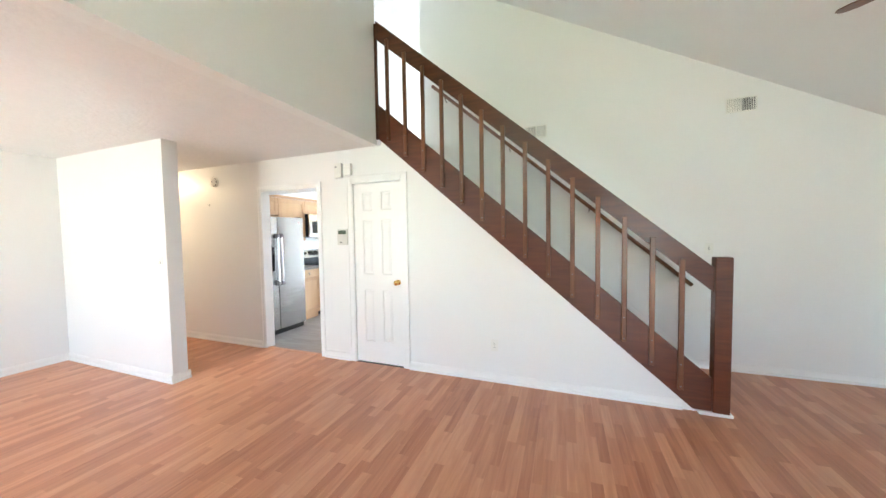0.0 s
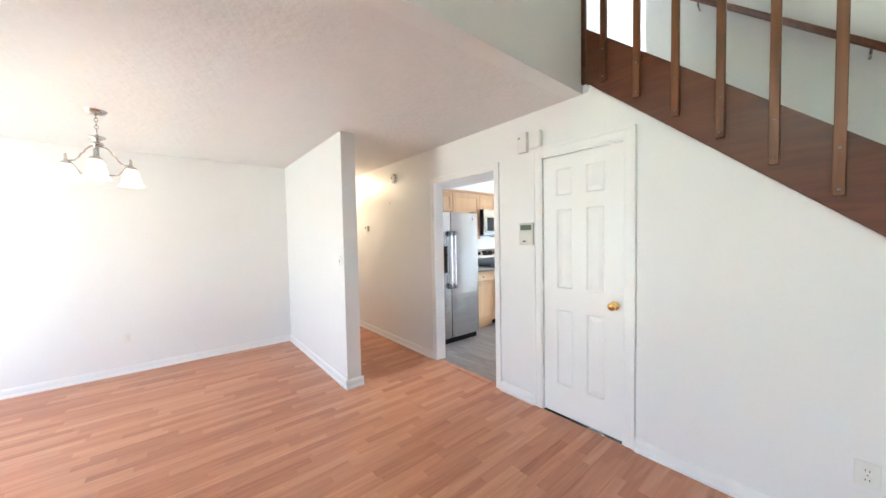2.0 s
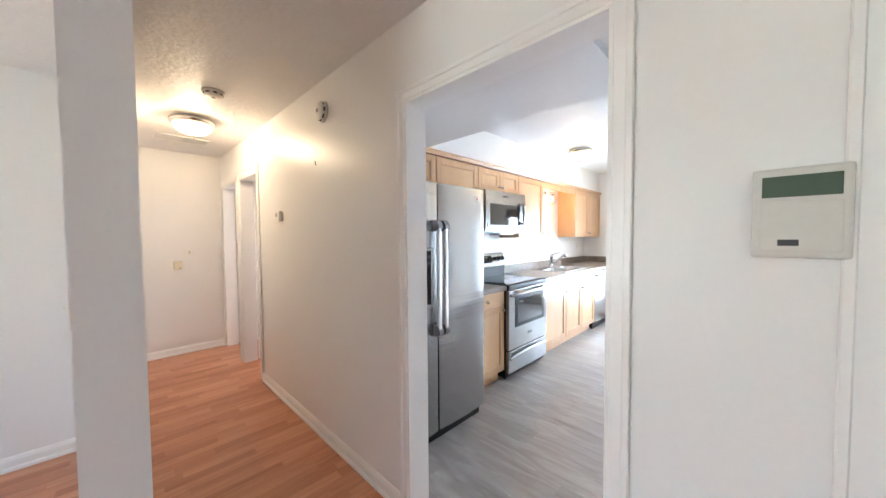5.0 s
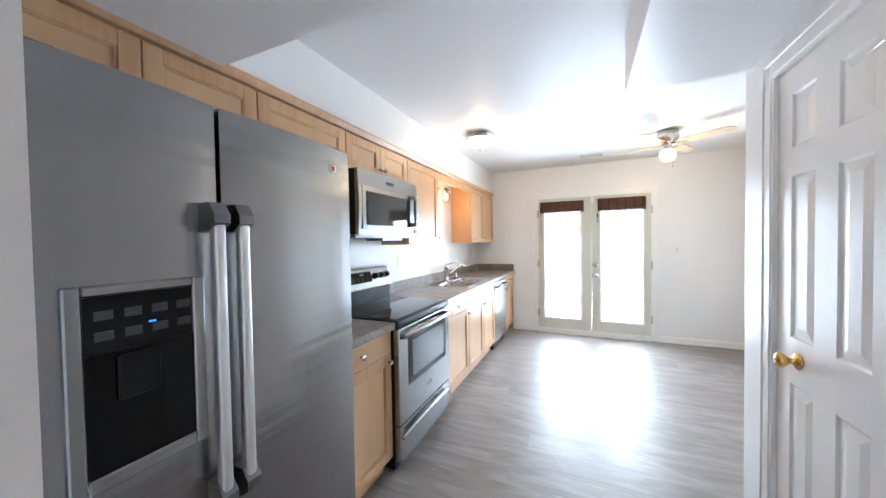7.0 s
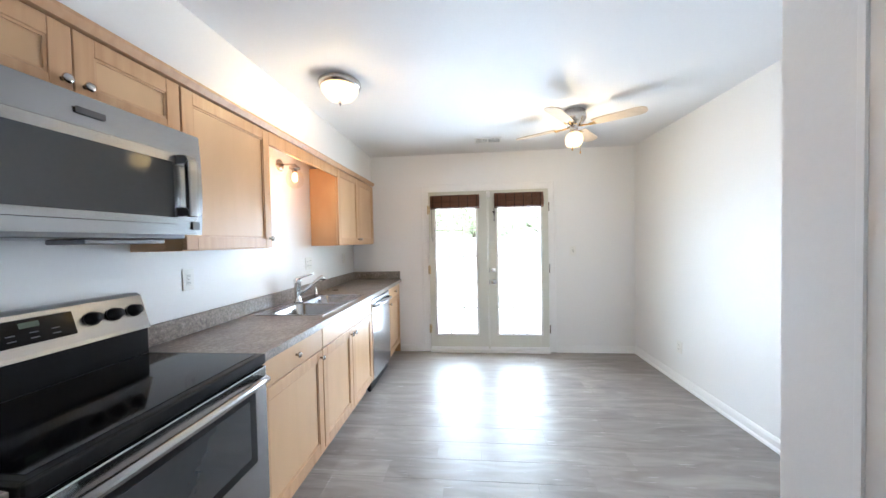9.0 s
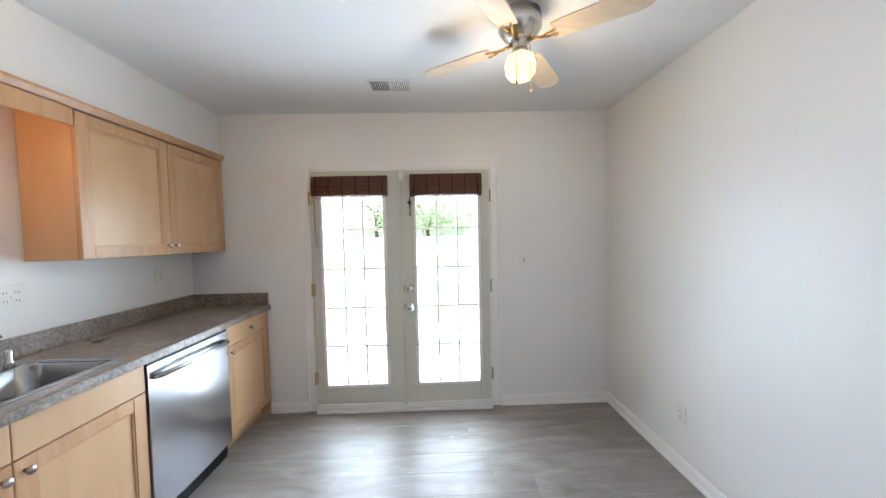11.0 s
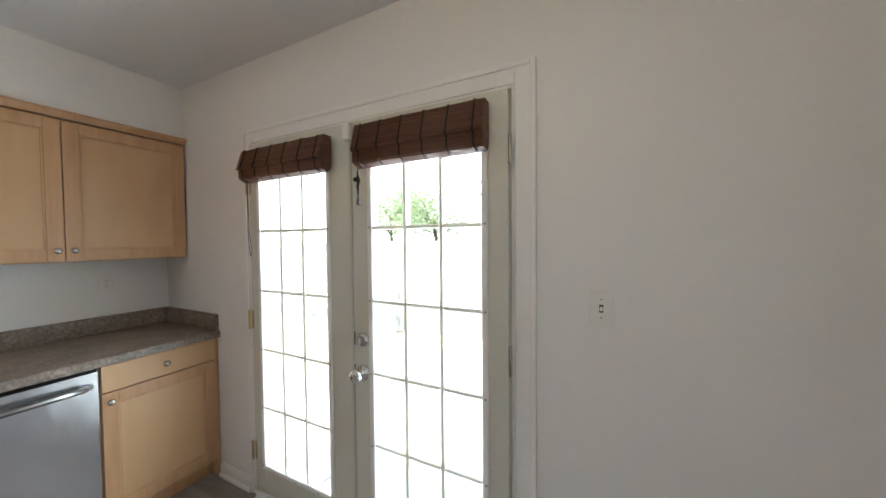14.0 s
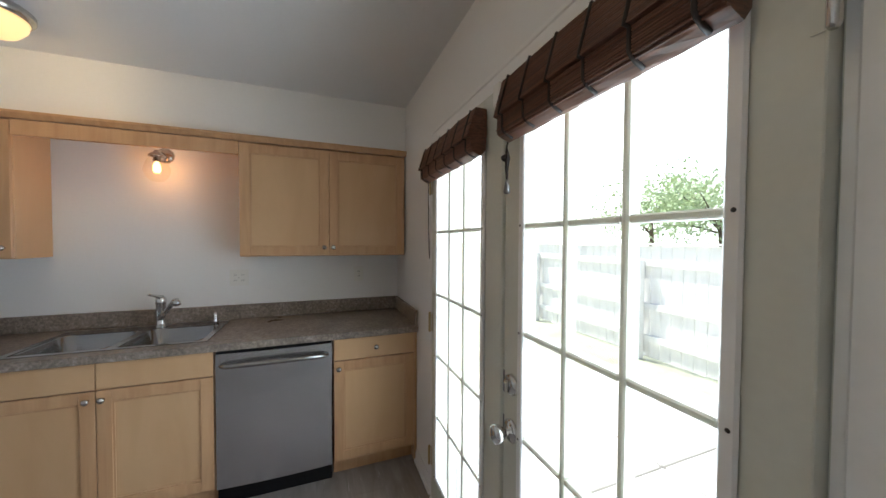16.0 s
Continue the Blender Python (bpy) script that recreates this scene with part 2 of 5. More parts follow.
OVENGLASS = material("oven_glass", (0.03, 0.035, 0.04), 0.04, vary=0.05, coat=0.5)
WHITE_PL = material("white_plastic", (0.78, 0.77, 0.73), 0.35, vary=0.02)
GREY_PL = material("grey_plastic", (0.32, 0.32, 0.33), 0.35, vary=0.04)
CREAM = material("cream_door_paint", (0.62, 0.62, 0.55), 0.4, vary=0.03, scale=4, bump=0.04, bump_scale=60)


# ---- building helpers ----
def box(bm, x0, y0, z0, x1, y1, z1, bevel=0.0, seg=1):
    vs = [bm.verts.new(p) for p in ((x0, y0, z0), (x1, y0, z0), (x1, y1, z0), (x0, y1, z0), (x0, y0, z1), (x1, y0, z1), (x1, y1, z1), (x0, y1, z1))]
    fs = [bm.faces.new([vs[i] for i in f]) for f in ((0, 3, 2, 1), (4, 5, 6, 7), (0, 1, 5, 4), (1, 2, 6, 5), (2, 3, 7, 6), (3, 0, 4, 7))]
    if bevel:
        edges = list({e for f in fs for e in f.edges})
        bmesh.ops.bevel(bm, geom=edges, offset=bevel, segments=seg, affect="EDGES", profile=0.6, clamp_overlap=True)
    return bm


def boxed(*a, **k):
    return box(bmesh.new(), *a, **k)


def prism(bm, pts, axis, a0, a1):
    """A flat outline given in the two other axes (in x, y, z order), drawn out along axis."""
    def place(p, a):
        return {"x": (a, p[0], p[1]), "y": (p[0], a, p[1]), "z": (p[0], p[1], a)}[axis]
    lo, hi = [bm.verts.new(place(p, a0)) for p in pts], [bm.verts.new(place(p, a1)) for p in pts]
    n = len(pts)
    bm.faces.new(lo), bm.faces.new(hi[::-1])
    for i in range(n):
        bm.faces.new((lo[i], hi[i], hi[(i + 1) % n], lo[(i + 1) % n]))
    bmesh.ops.recalc_face_normals(bm, faces=bm.faces[:])
    return bm


def tube(bm, path, r, seg=10, ends=True):
    """A round bar along a line of points; r: one radius or one a point."""
    path = [Vector(p) for p in path]
    rs = r if isinstance(r, (list, tuple)) else [r] * len(path)
    rings = []
    side = None
    for i, p in enumerate(path):
        d = (path[min(i + 1, len(path) - 1)] - path[max(i - 1, 0)]).normalized()
        if side is None:
            side = d.orthogonal().normalized()
        side = (side - d * side.dot(d)).normalized()
        up = d.cross(side)
        rings.append([bm.verts.new(p + rs[i] * (math.cos(a) * side + math.sin(a) * up)) for a in [2 * math.pi * k / seg for k in range(seg)]])
    for a, b in zip(rings, rings[1:]):
        for k in range(seg):
            f = bm.faces.new((a[k], a[(k + 1) % seg], b[(k + 1) % seg], b[k]))
            f.smooth = True
    if ends:
        bm.faces.new(rings[0][::-1]), bm.faces.new(rings[-1])
    return bm


def lathe(bm, profile, m=None, seg=24, smooth=True):
    """A turned shape: (radius, height) pairs about the z axis, laid by the pose m."""
    m = m or Matrix()
    rings = [[bm.verts.new(m @ Vector((r * math.cos(2 * math.pi * k / seg), r * math.sin(2 * math.pi * k / seg), z))) for k in range(seg)] for r, z in profile]
    for a, b in zip(rings, rings[1:]):
        for k in range(seg):
            f = bm.faces.new((a[k], a[(k + 1) % seg], b[(k + 1) % seg], b[k]))
            f.smooth = smooth
    if profile[0][0] > 1e-4:
        bm.faces.new(rings[0][::-1])
    if profile[-1][0] > 1e-4:
        bm.faces.new(rings[-1])
    bmesh.ops.remove_doubles(bm, verts=bm.verts[:], dist=1e-6)
    bmesh.ops.recalc_face_normals(bm, faces=bm.faces[:])
    return bm


def mesh(name, bm, mat):
    me = bpy.data.meshes.new(name)
    bm.normal_update()
    bm.to_mesh(me)
    bm.free()
    me.materials.append(mat)
    return me


def part(name, bm, mat, parent, label=""):
    ob = new(name, mesh(name, bm, mat))
    ob.parent = parent
    if parent.type == "MESH" or parent.location.length:
        ob.matrix_parent_inverse = parent.matrix_basis.inverted()
    return tagged(ob, label)


def solo(name, bm, mat, label, category="", kind="", group=""):
    return tagged(new(name, mesh(name, bm, mat)), label, category, group, kind)


def thing(name, at, label, category, group="", kind=""):
    ob = new(name)
    ob.empty_display_size = 0.1
    ob.matrix_basis = Matrix.Translation(at)
    return tagged(ob, label, category, group, kind)


# ---- the setting ----
def wall(name, axis, a0, a1, c0, c1, z0, z1, holes=(), mat=None, label="plain painted wall"):
    """A wall along axis from a0 to a1, between c0 and c1 thick, with openings (from, to, bottom, top) through it."""
    bm = bmesh.new()

    def piece(p, q, lo, hi):
        if q - p > 1e-4 and hi - lo > 1e-4:
            box(bm, *((p, c0, lo, q, c1, hi) if axis == "x" else (c0, p, lo, c1, q, hi)))
    at = a0
    for p, q, lo, hi in sorted(holes):
        piece(at, p, z0, z1), piece(p, q, z0, lo), piece(p, q, hi, z1)
        at = q
    piece(at, a1, z0, z1)
    return solo(name, bm, mat or PAINT, label, "wall", "structure")


STEP = 0.868  # fall of the stair for each metre along the wall
X_TOP, Z_TOP = 0.66, 2.498  # where the lower edge of the stair's outer board starts
X_END, Y_BACK, Y_SOUTH, X_EAST = 5.62, 1.02, -5.2, 5.62


def under(x):
    return Z_TOP - STEP * (x - X_TOP)


wall("wall_hall_north", "x", -5.04, 0.266, 0, 0.12, 0, 2.44, [(-4.83, -4.19, 0, 2.056), (-4.03, -3.424, 0, 2.056), (-1.146, -0.213, 0, 2.056)], label="off-white painted wall with cased openings")
bm = bmesh.new()
box(bm, 0.266, 0, 2.066, 0.66, 0.12, 2.44)
prism(bm, [(0.66, 2.066), (0.66, 2.44), (0.67, under(0.67)), (0.908, under(0.908)), (0.908, 2.066)], "y", 0, 0.12)
prism(bm, [(0.908, 0), (0.908, under(0.908)), (X_TOP + Z_TOP / STEP, 0)], "y", 0, 0.12)
solo("wall_under_stair", bm, PAINT, "white painted wall filling in below the stair", "wall", "structure")
wall("wall_stair_back", "x", 0.68, X_END + 0.12, Y_BACK, Y_BACK + 0.12, 0, 5.3, label="tall pale painted wall behind the stair")
wall("wall_partition", "x", -5.04, -1.15, -1.08, -0.94, 0, 2.44, [(-4.13, -3.398, 0, 2.056)], label="white painted partition between dining space and hall")
wall("wall_dining_west", "y", Y_SOUTH - 0.12, -1.08, -3.27, -3.14, 0, 2.44, label="plain white painted wall")
wall("wall_hall_end", "y", -0.94, 2.5, -5.04, -4.91, 0, 2.44, label="plain pale wall at the end of the hall")
wall("wall_loft", "y", Y_SOUTH - 0.12, 0.0, 0.50, 0.62, 2.44, 5.3, label="pale painted upper wall over the dining space")
wall("wall_landing_front", "x", -2.0, 0.50, -0.12, 0.0, 2.7, 5.3, label="pale painted wall of the upper landing")
wall("wall_landing_back", "x", -2.0, 0.68, 1.55, 1.67, 2.7, 5.3, label="pale painted wall of the upper landing")
wall("wall_landing_end", "y", -0.12, 1.67, -2.12, -2.0, 2.7, 5.3, label="pale painted wall of the upper landing")
# out of view; its openings are assumed, sized to light the room
wall("wall_south", "x", -3.27, X_END + 0.12, Y_SOUTH - 0.12, Y_SOUTH, 0, 5.3, [(-2.5, -1.0, 0.15, 2.15), (1.02, 1.9, 2.7, 3.6), (3.3, 4.5, 0.15, 2.15)], label="unseen painted wall with assumed windows")
wall("wall_east", "y", Y_SOUTH - 0.12, Y_BACK + 0.12, X_EAST, X_EAST + 0.12, 0, 2.3, label="plain painted wall")
wall("wall_room_north", "x", -5.04, -2.37, 2.5, 2.62, 0, 2.44, label="plain painted wall")
wall("wall_kitchen_west", "y", 0.12, 5.26, -2.37, -2.25, 0, 2.5, mat=KITCHEN_PAINT, label="white painted kitchen wall behind the cabinets")
wall("wall_kitchen_north", "x", -2.25, 1.37, 5.14, 5.26, 0, 2.5, [(-1.262, 0.247, 0, 2.044)], KITCHEN_PAINT, "white painted kitchen wall round the garden doors")
wall("wall_kitchen_east", "y", 1.9, 5.14, 1.25, 1.37, 0, 2.5, mat=KITCHEN_PAINT, label="white painted kitchen side wall")
wall("wall_kitchen_south", "x", 0.255, 1.25, 1.88, 2.0, 0, 2.5, mat=KITCHEN_PAINT, label="white painted kitchen wall")
wall("wall_pantry", "y", 0.12, 2.0, 0.125, 0.255, 0, 2.5, [(1.147, 1.757, 0, 2.061)], KITCHEN_PAINT, "white painted wall with the pantry door")

# unseen board, added so no outdoor light leaks round the hall door
wall("light_stop_hall_door", "x", -4.4, -3.28, -1.20, -1.085, 0, 2.2, label="unseen board added behind the closed hall door to block light")
solo("ceiling_low", boxed(-5.04, Y_SOUTH, 2.44, 0.5, 0.0, 2.58), CEIL, "white textured ceiling over dining space and hall", "ceiling", "structure")
solo("ceiling_side_room", boxed(-5.04, 0.0, 2.44, -2.25, 2.62, 2.58), CEIL, "white textured ceiling", "ceiling", "structure")
solo("ceiling_kitchen_wide", boxed(0.255, 1.88, 2.5, 1.37, 5.26, 2.62), CEIL_K, "glossy white painted kitchen ceiling", "ceiling", "structure")
solo("ceiling_kitchen", boxed(-2.25, 0.12, 2.5, 0.255, 5.26, 2.62), CEIL_K, "glossy white painted kitchen ceiling", "ceiling", "structure")
bm = prism(bmesh.new(), [(X_END + 0.12, 2.15), (X_END + 0.12, 2.3), (0.3, 5.3), (-2.12, 5.3), (-2.12, 5.15), (0.28, 5.15)], "y", Y_SOUTH - 0.12, 1.67)
solo("ceiling_sloped", bm, PAINT, "pale sloping ceiling of the tall room", "ceiling", "structure")
solo("upper_floor", boxed(-2.0, 0.0, 2.62, 0.66, 1.55, 2.74), PAINT, "landing at the top of the stair", "floor", "structure")
# boxed-in ducts of the kitchen
solo("soffit_entry", boxed(-2.25, 0.12, 2.145, -0.383, 0.855, 2.5), KITCHEN_PAINT, "white boxed-in bulkhead at the kitchen entry", "bulkhead", "structure")
solo("soffit_stair", boxed(-0.383, 0.12, 2.178, 0.125, 1.965, 2.5), KITCHEN_PAINT, "white boxed-in bulkhead beside the pantry door", "bulkhead", "structure")
solo("soffit_cabinets", boxed(-2.25, 0.855, 2.165, -1.985, 5.14, 2.5), KITCHEN_PAINT, "white boxed-in bulkhead over the wall cabinets", "bulkhead", "structure")

solo("subfloor", boxed(-5.04, Y_SOUTH - 0.12, -0.2, X_END + 0.12, 0.0, -0.012), BLACK, "base below the laminate boards", "floor", "structure")
solo("subfloor_stair", boxed(0.25, 0.0, -0.2, X_END + 0.12, 1.14, -0.012), BLACK, "base below the laminate boards", "floor", "structure")
solo("subfloor_side_room", boxed(-5.04, 0.0005, -0.2, -2.37, 2.62, -0.001), LAMINATE, "laminate floor of the side room", "floor", "structure")
solo("subfloor_kitchen", boxed(-2.25, 0.0, -0.2, 0.25, 2.02, -0.012), BLACK, "base below the vinyl planks", "floor", "structure")
solo("subfloor_kitchen_wide", boxed(-2.25, 2.02, -0.2, 1.37, 5.26, -0.012), BLACK, "base below the vinyl planks", "floor", "structure")


def baseboard(name, axis, a0, a1, c, side, h=0.085):
    """A moulded skirting on a wall face at c, proud towards side (+1 or -1)."""
    prof = [(0, 0), (0.022, 0), (0.022, 0.016), (0.013, 0.026), (0.013, h - 0.022), (0.008, h - 0.006), (0.004, h), (0, h)]
    pts = [(c + side * p, z) for p, z in prof]
    return solo(name, prism(bmesh.new(), pts, "y" if axis == "y" else "x", a0, a1), TRIM, "white moulded skirting board", "baseboard", "structure")


for axis, a0, a1, c, s in (("x", -3.357, -1.199, 0, -1), ("x", -0.161, 0.198, 0, -1), ("x", 0.975, X_TOP + Z_TOP / STEP - 0.1, 0, -1),
                           ("x", 3.78, X_END, Y_BACK, -1), ("x", -3.14, -1.15, -1.08, -1), ("y", -1.10, -0.92, -1.15, 1), ("x", -3.33, -1.15, -0.94, 1), ("x", -4.91, -4.20, -0.94, 1),
                           ("y", Y_SOUTH, -1.10, -3.14, 1), ("y", -0.92, 0.0, -4.91, 1), ("y", Y_SOUTH, Y_BACK, X_EAST, -1),
                           ("x", -1.64, -1.335, 5.14, -1), ("x", 0.32, 1.23, 5.14, -1), ("y", 2.0, 5.14, 1.25, -1), ("x", 0.155, 1.23, 2.0, 1), ("y", 0.12, 1.08, 0.125, -1), ("y", 1.824, 2.02, 0.125, -1)):
    baseboard("baseboard", axis, a0, a1, c, s)


def casing(name, axis, a0, a1, top, c, side, w=0.066, deep=0.12, left=True, right=True):
    """Moulded trim round an opening from a0 to a1, on the wall face at c, with the jamb boards inside."""
    bm = bmesh.new()

    def strip(p, q, lo, hi, d):
        c0, c1 = sorted((c, c + side * d))
        box(bm, *((p, c0, lo, q, c1, hi) if axis == "x" else (c0, p, lo, c1, q, hi)), bevel=0.003)
    if left:
        strip(a0 - w + 0.012, a0 + 0.004, 0, top + w - 0.012, 0.009), strip(a0 - w, a0 - w + 0.02, 0, top + w, 0.014)
    if right:
        strip(a1 - 0.004, a1 + w - 0.012, 0, top + w - 0.012, 0.009), strip(a1 + w - 0.02, a1 + w, 0, top + w, 0.014)
    strip(a0 + 0.004, a1 - 0.004, top - 0.004, top + w - 0.012, 0.0088), strip(a0 - w + 0.02, a1 + w - 0.02, top + w - 0.02, top + w, 0.0138)
    # jamb
    j0, j1 = sorted((c + side * 0.004, c - side * (deep + 0.004)))
    for p, q in ((a0, a0 + 0.016), (a1 - 0.016, a1)):
        box(bm, *((p, j0, 0, q, j1, top) if axis == "x" else (j0, p, 0, j1, q, top)))
    box(bm, *((a0 + 0.016, j0, top - 0.016, a1 - 0.016, j1, top) if axis == "x" else (j0, a0 + 0.016, top - 0.016, j1, a1 - 0.016, top)))
    return solo(name, bm, TRIM, "white moulded trim round the opening", "trim", "structure")


casing("trim_kitchen_opening", "x", -1.146, -0.213, 2.056, 0, -1, w=0.05)
casing("trim_closet", "x", 0.266, 0.908, 2.066, 0, -1)
casing("trim_hall_door_near", "x", -4.03, -3.424, 2.056, 0, -1)
casing("trim_hall_door_far", "x", -4.83, -4.19, 2.056, 0, -1)
casing("trim_hall_door_south", "x", -4.13, -3.398, 2.056, -0.94, 1, deep=0.14)
casing("trim_pantry", "y", 1.147, 1.757, 2.061, 0.125, -1)
casing("trim_garden_doors", "x", -1.262, 0.247, 2.044, 5.14, -1, w=0.072)


def panel_door(name, w, h, label, knob_mat, knob_side, both=False):
    """A six-panel door, hinge edge at x = 0, face towards -y, standing at z = 0; knob_side: x of the knob."""
    door = thing(name, (0, 0, 0), label, "door")
    t = 0.035
    stile, mid = 0.115 if w > 0.58 else 0.092, 0.11
    rails = [(0, 0.24), (0.833, 1.008), (1.622, 1.727), (h - 0.10, h)]
    # sunk fields, cut as stepped frames on the face
    cols = [(stile, (w - mid) / 2), ((w + mid) / 2, w - stile)]
    rows = [(a[1], b[0]) for a, b in zip(rails, rails[1:])]
    part("door_leaf", frame_face(w, t, h, cols, rows), TRIM, door)
    for x0, x1 in cols:
        for z0, z1 in rows:
            p = bmesh.new()
            raised(p, x0, x1, z0, z1, 0.0, 0.007)
            part("panel", p, TRIM, door)
    k = bmesh.new()
    lathe(k, [(0.031, 0), (0.031, 0.004), (0.022, 0.009), (0.011, 0.012), (0.011, 0.028), (0.020, 0.034), (0.027, 0.045), (0.027, 0.055), (0.018, 0.063), (0.0, 0.065)], pose(knob_side, -0.001, 0.93, 90, 0, 0), 20)
    part("door_knob", k, knob_mat, door, "polished brass door knob")
    for z in (0.2, 1.02, h - 0.2):
        hb = bmesh.new()
        x = -0.004 if knob_side > w / 2 else w + 0.004
        tube(hb, [(x, -0.006, z - 0.045), (x, -0.006, z + 0.045)], 0.006, 8)
        part("hinge", hb, TRIM, door)
    return door


def frame_face(w, t, h, cols, rows):
    """A slab whose -y face is cut by rectangular pockets 7 mm deep."""
    bm = bmesh.new()
    xs = sorted({0, w, *[v for c in cols for v in c]})
    zs = sorted({0, h, *[v for r in rows for v in r]})
    grid = {(i, k): bm.verts.new((x, 0, z)) for i, x in enumerate(xs) for k, z in enumerate(zs)}
    for i in range(len(xs) - 1):
        for k in range(len(zs) - 1):
            ring = [grid[i, k], grid[i + 1, k], grid[i + 1, k + 1], grid[i, k + 1]]
            pocket = any(abs(xs[i] - c[0]) < 1e-6 for c in cols) and any(abs(zs[k] - r[0]) < 1e-6 for r in rows)
            if not pocket:
                bm.faces.new(ring)
            else:
                s = 0.008
                a = [bm.verts.new(p) for p in ((xs[i] + s, 0.007, zs[k] + s), (xs[i + 1] - s, 0.007, zs[k] + s), (xs[i + 1] - s, 0.007, zs[k + 1] - s), (xs[i] + s, 0.007, zs[k + 1] - s))]
                for j in range(4):
                    bm.faces.new((ring[j], ring[(j + 1) % 4], a[(j + 1) % 4], a[j]))
                bm.faces.new(a)
    back = [bm.verts.new(p) for p in ((0, t, 0), (w, t, 0), (w, t, h), (0, t, h))]
    bm.faces.new(back[::-1])
    nx, nz = len(xs) - 1, len(zs) - 1
    low, high = [grid[i, 0] for i in range(nx + 1)], [grid[i, nz] for i in range(nx + 1)]
    lef, rig = [grid[0, k] for k in range(nz + 1)], [grid[nx, k] for k in range(nz + 1)]
    bm.faces.new([*low, back[1], back[0]][::-1]), bm.faces.new([*high, back[2], back[3]])
    bm.faces.new([*lef, back[3], back[0]]), bm.faces.new([*rig, back[2], back[1]][::-1])
    bmesh.ops.recalc_face_normals(bm, faces=bm.faces[:])
    return bm


def raised(bm, x0, x1, z0, z1, y_top, y_low):
    """A raised field with sloping edges in a pocket, clear of its rim by 14 mm."""
    g, s = 0.014, 0.03
    lo = [bm.verts.new(p) for p in ((x0 + g, y_low, z0 + g), (x1 - g, y_low, z0 + g), (x1 - g, y_low, z1 - g), (x0 + g, y_low, z1 - g))]
    hi = [bm.verts.new(p) for p in ((x0 + g + s, y_top + 0.002, z0 + g + s), (x1 - g - s, y_top + 0.002, z0 + g + s), (x1 - g - s, y_top + 0.002, z1 - g - s), (x0 + g + s, y_top + 0.002, z1 - g - s))]
    bm.faces.new(hi)
    for j in range(4):
        bm.faces.new((lo[j], lo[(j + 1) % 4], hi[(j + 1) % 4], hi[j]))
    bm.faces.new(lo[::-1])
    bmesh.ops.recalc_face_normals(bm, faces=bm.faces[:])


closet = panel_door("closet_door", 0.600, 2.03, "closed white six-panel closet door with a brass knob", BRASS, 0.553)
closet.matrix_basis = pose(0.286, 0.012, 0.012)
pantry = panel_door("pantry_door", 0.572, 2.03, "closed white six-panel pantry door with a brass knob", BRASS, 0.145)
pantry.matrix_basis = pose(0.137, 1.738, 0.012, 0, 0, -90)
south = panel_door("hall_door", 0.694, 2.03, "closed white hall door with a brass knob", BRASS, 0.06)
south.matrix_basis = pose(-3.417, -0.952, 0.012, 0, 0, 180)
near = panel_door("side_room_door", 0.57, 2.03, "white door standing open into the side room", BRASS, 0.51)
near.matrix_basis = pose(-4.008, 0.14, 0.012, 0, 0, 88)
far = panel_door("far_room_door", 0.594, 2.03, "white door standing open at the end of the hall", BRASS, 0.53)
far.matrix_basis = pose(-4.807, 0.14, 0.012, 0, 0, 89)

# ---- the stair ----
stair = thing("staircase", (2.2, 0.4, 0), "dark stained wooden stair with slim balusters along the wall", "staircase")
RISES = 14
rise = 2.74 / RISES
run = rise / STEP
x_foot = X_TOP + Z_TOP / STEP + 0.02
for k in range(RISES - 1):
    x1 = x_foot - k * run
    bm = bmesh.new()
    box(bm, x1 - run - 0.002, 0.005, (k + 1) * rise - 0.03, x1 + 0.025, Y_BACK - 0.022, (k + 1) * rise, bevel=0.008)
    part("tread", bm, STAIR_WOOD, stair, "dark stained wooden tread")
    part("riser", boxed(x1 - 0.018, 0.006, k * rise, x1, Y_BACK - 0.023, (k + 1) * rise - 0.03), TRIM, stair, "white painted riser")
part("outer_string", prism(bmesh.new(), [(X_TOP, Z_TOP), (X_TOP, Z_TOP + 0.37), (3.62, under(3.62) + 0.37), (3.735, under(3.62) + 0.37), (3.733, 0.03), (X_TOP + (Z_TOP - 0.03) / STEP, 0.03)], "y", -0.03, 0.0), STAIR_WOOD, stair, "dark stained outer string board")
bm = prism(bmesh.new(), [(0.9, under(0.9) + 0.27), (0.9, under(0.9) + 0.37), (3.74, under(3.74) + 0.37), (3.74, 0.09), (3.66, 0.09)], "y", Y_BACK - 0.018, Y_BACK - 0.002)
part("wall_string", bm, TRIM, stair, "white painted skirting along the steps")
rail_lo, rail_hi = 1.055, 1.245
part("handrail", prism(bmesh.new(), [(X_TOP - 0.01, under(X_TOP) + rail_lo), (X_TOP - 0.01, under(X_TOP) + rail_hi), (3.64, under(3.64) + rail_hi), (3.64, under(3.64) + rail_lo)], "y", -0.03, 0.005), STAIR_WOOD, stair, "wide flat dark stained hand rail")
part("rail_end", boxed(0.622, -0.028, 2.50, 0.65, 0.004, 3.72, bevel=0.004), STAIR_WOOD, stair)
bm = boxed(3.625, -0.06, 0.03, 3.735, 0.03, 1.25, bevel=0.008, seg=2)
part("newel_post", bm, STAIR_WOOD, stair, "square dark stained newel post")
part("newel_foot", boxed(3.54, -0.05, 0, 3.76, 0.01, 0.028, bevel=0.004), TRIM, stair, "white painted plinth")
